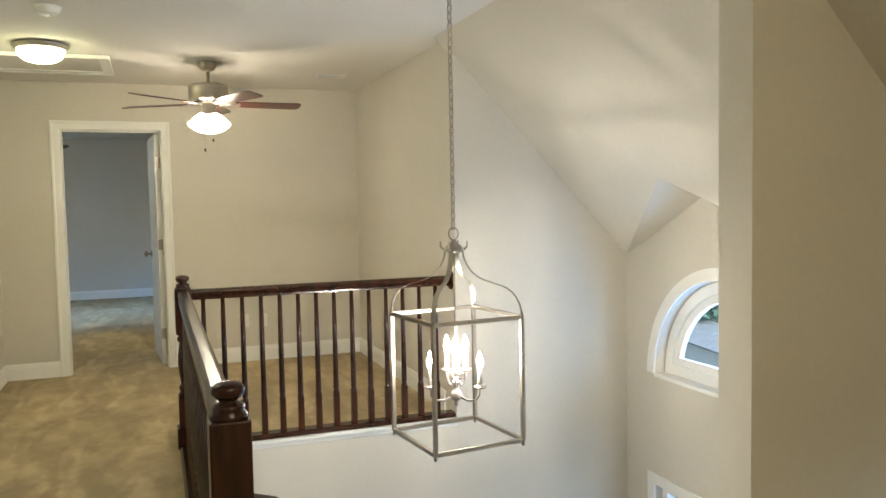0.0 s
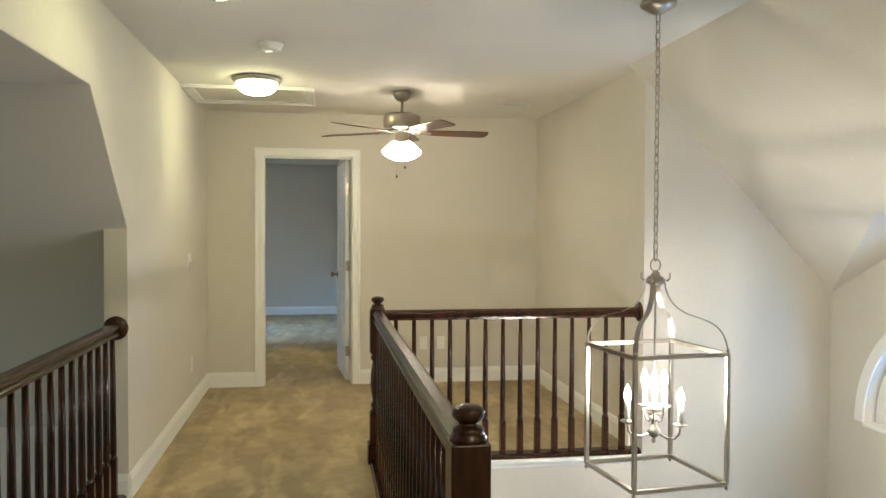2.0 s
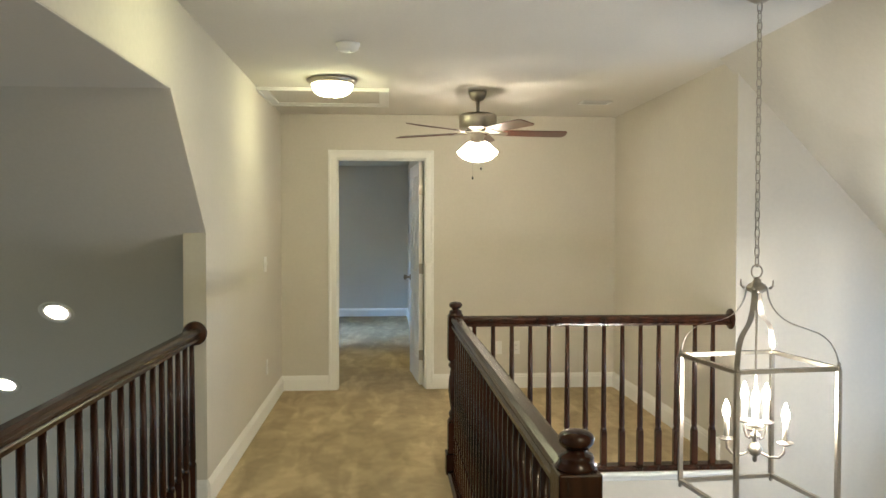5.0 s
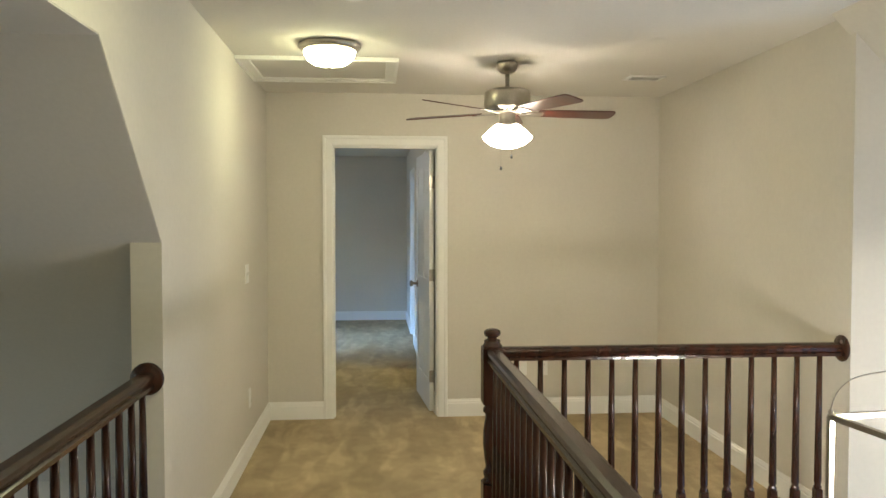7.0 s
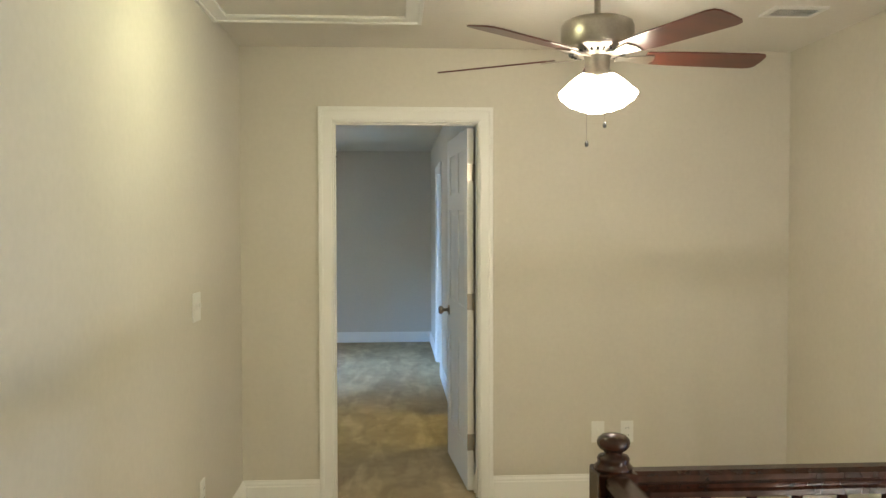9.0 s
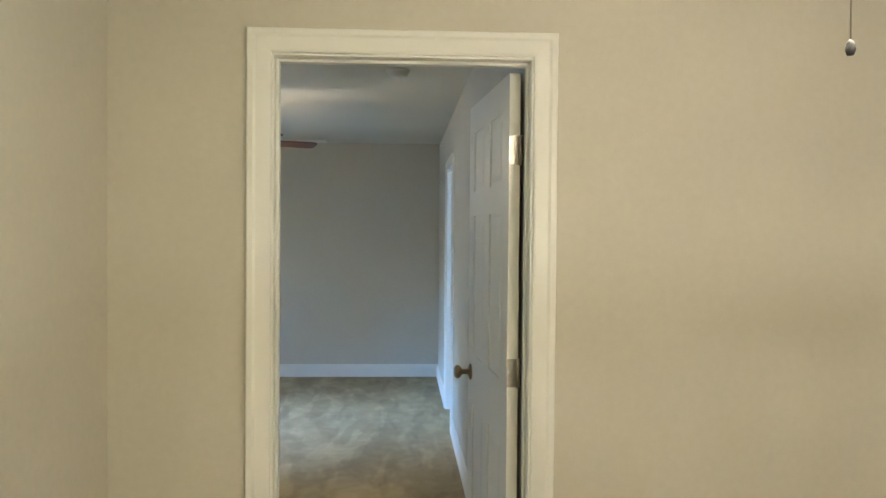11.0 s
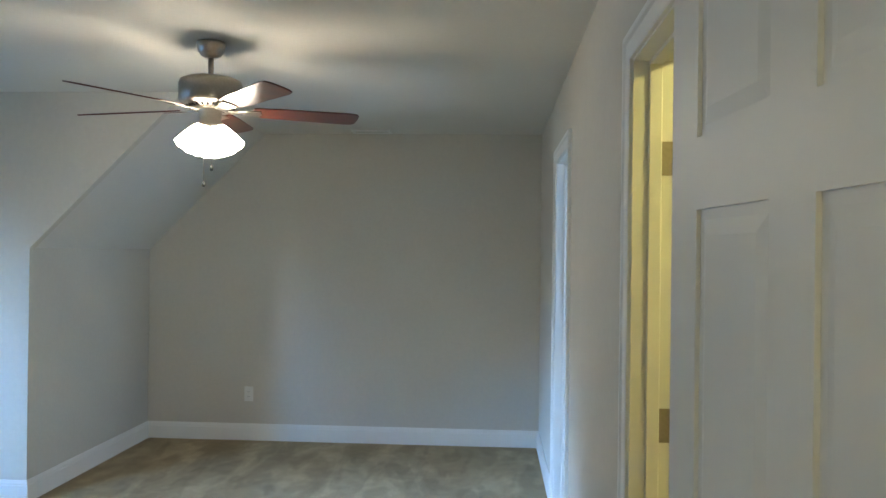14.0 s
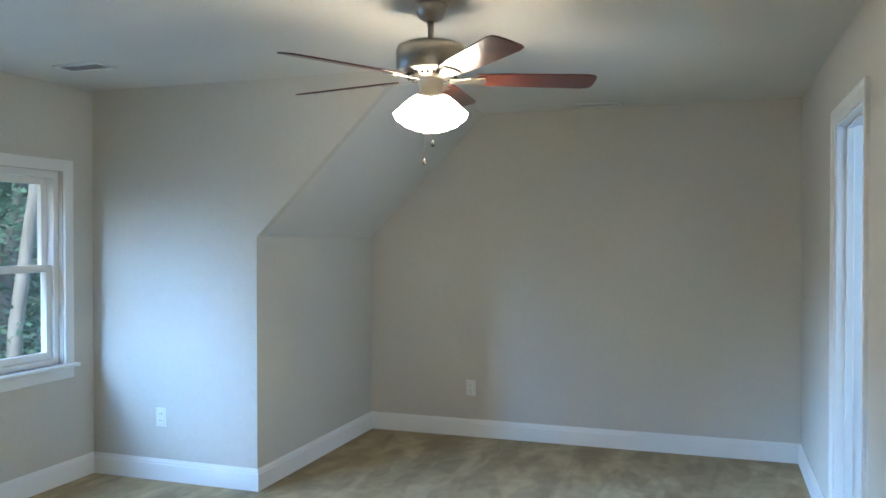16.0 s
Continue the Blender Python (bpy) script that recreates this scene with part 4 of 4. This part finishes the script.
part("globe", add_lathe(new_bm(), [(0.028, -0.038), (0.06, -0.07), (0.07, -0.10), (0.06, -0.14), (0.03, -0.165), (0, -0.17)], n=24), YELLOW, cl)

# ---- outdoors ----
LAWN = material("lawn", (0.085, 0.10, 0.06), 0.95, grain=0.4, grain_scale=8, blotch=0.25, blotch_scale=0.3)
PALE_BARK = material("pale_bark", (0.24, 0.26, 0.27), 0.85, grain=0.25, grain_scale=9, bump=0.5, bump_scale=30, stretch=(1, 1, 0.3), blotch=0.2, blotch_scale=2)
BARK = material("bark", (0.15, 0.16, 0.16), 0.9, grain=0.35, grain_scale=14, bump=0.8, bump_scale=30, stretch=(1, 1, 0.25))
LEAF_A = material("foliage", (0.085, 0.19, 0.15), 0.7, grain=0.4, grain_scale=3, blotch=0.3, blotch_scale=0.7)
SIDING = material("pale_siding", (0.78, 0.80, 0.80), 0.7, grain=0.05, grain_scale=5)
ROOF = material("roof_shingle", (0.30, 0.34, 0.37), 0.9, grain=0.3, grain_scale=12)
GZ = -3.3
b = new_bm()
for x0, x1, y0, y1 in ((-600, -5.4, -600, 600), (3.5, 600, -600, 600), (-5.4, 3.5, 12.6, 600), (-5.4, 3.5, -600, -2.4)):
    add_box(b, x0, x1, y0, y1, GZ - 0.2, GZ)
structure("ground", b, LAWN, "lawn and woodland ground around the house", "ground")


def tree(x, y, h, spread, seed, label, bark=BARK, low=0.22, girth=0.16, leaves=260):
    rnd = random.Random(seed)
    top = thing("tree", label, "tree", (x, y, GZ), group="trees beside the house")
    b = new_bm()
    pts = [(0.12 * math.sin(k * 1.3 + seed), 0.12 * math.cos(k * 0.9 + seed), h * k / 8) for k in range(9)]
    add_tube(b, pts, [0.02 + girth * (1 - k / 8.5) for k in range(9)], 10)
    limbs = []
    for k in range(16):
        z = h * rnd.uniform(low, 0.95)
        a = rnd.uniform(0, 2 * math.pi)
        r = spread * rnd.uniform(0.4, 1.0) * (1.1 - 0.6 * z / h)
        tip = (r * math.cos(a), r * math.sin(a), z + rnd.uniform(-0.2, 0.8))
        add_tube(b, [(0, 0, z), (tip[0] * 0.5, tip[1] * 0.5, z + 0.25), tip], [0.05, 0.03, 0.01], 6)
        limbs.append(tip)
    part("trunk", b, bark, top)
    verts, faces = [], []
    for t in limbs:
        for q in range(leaves):
            f = rnd.uniform(0.35, 1.15)
            c = Vector((t[0] * f + rnd.gauss(0, 0.35), t[1] * f + rnd.gauss(0, 0.35), t[2] + rnd.gauss(0, 0.30)))
            u = Vector((rnd.gauss(0, 1), rnd.gauss(0, 1), rnd.gauss(0, 0.5))).normalized()
            w = u.cross(Vector((rnd.gauss(0, 1), rnd.gauss(0, 1), rnd.gauss(0, 1)))).normalized()
            s = rnd.uniform(0.06, 0.12) * (0.5 if leaves > 300 else 1.0)
            i = len(verts)
            verts += [c - u * s, c + w * s * 0.5, c + u * s, c - w * s * 0.5]
            faces.append((i, i + 1, i + 2, i + 3))
    data = bpy.data.meshes.new("crown")
    data.from_pydata([tuple(v) for v in verts], [], faces)
    data.materials.append(LEAF_A)
    crown = new("crown", data)
    crown.parent = top
    return top


rnd = random.Random(4)
tree(-6.80, 12.79, 10.5, 1.6, 77, "tall pale-barked tree close to the bedroom window", PALE_BARK, 0.72, 0.075, 400)
for i, (x, y) in enumerate(((-8.2, 13.0), (-9.0, 14.6), (-10.5, 12.4), (-10.8, 15.8), (-12.2, 14.0), (-12.8, 17.4), (-14.0, 12.0), (-14.5, 19.0), (-16.0, 15.5), (-17.0, 18.5), (-18.5, 22.0), (-12.0, 10.0), (-9.4, 10.6))):
    tree(x, y, rnd.uniform(7.5, 10.5), rnd.uniform(1.8, 2.6), i, "leafy green tree with a pale trunk outside the bedroom", leaves=750 if i < 5 or i > 10 else 260)
for i, (x, y) in enumerate(((20, 14), (22, 18), (21, 10), (26, 24), (19.5, 22), (27, 15), (24, 5), (23, 13), (20.5, 17.5), (25, 20), (24.5, 10), (29, 26))):
    tree(x, y, rnd.uniform(7.0, 9.0), rnd.uniform(2.4, 3.2), 40 + i, "leafy green tree beyond the arched window")
for i, (x, y) in enumerate(((11.0, 12.6), (12.6, 12.0), (12.0, 14.6), (10.2, 14.2), (14.0, 13.6), (14.5, 16.0), (9.8, 16.2))):
    tree(x, y, rnd.uniform(5.0, 6.5), rnd.uniform(1.8, 2.4), 60 + i, "low leafy tree behind the white shed", low=0.06)
house = thing("shed", "long white garden shed with a flat pale grey roof", "shed", (9.0, 8.75, GZ), -10)
part("wall", add_box(new_bm(), -0.5, 0.5, -4, 4, 0, 2.15), SIDING, house)
part("roof", add_prism(new_bm(), [(-0.62, 2.15), (0.62, 2.15), (0.62, 2.27), (-0.62, 2.18)], "y", -4.1, 4.1), ROOF, house)
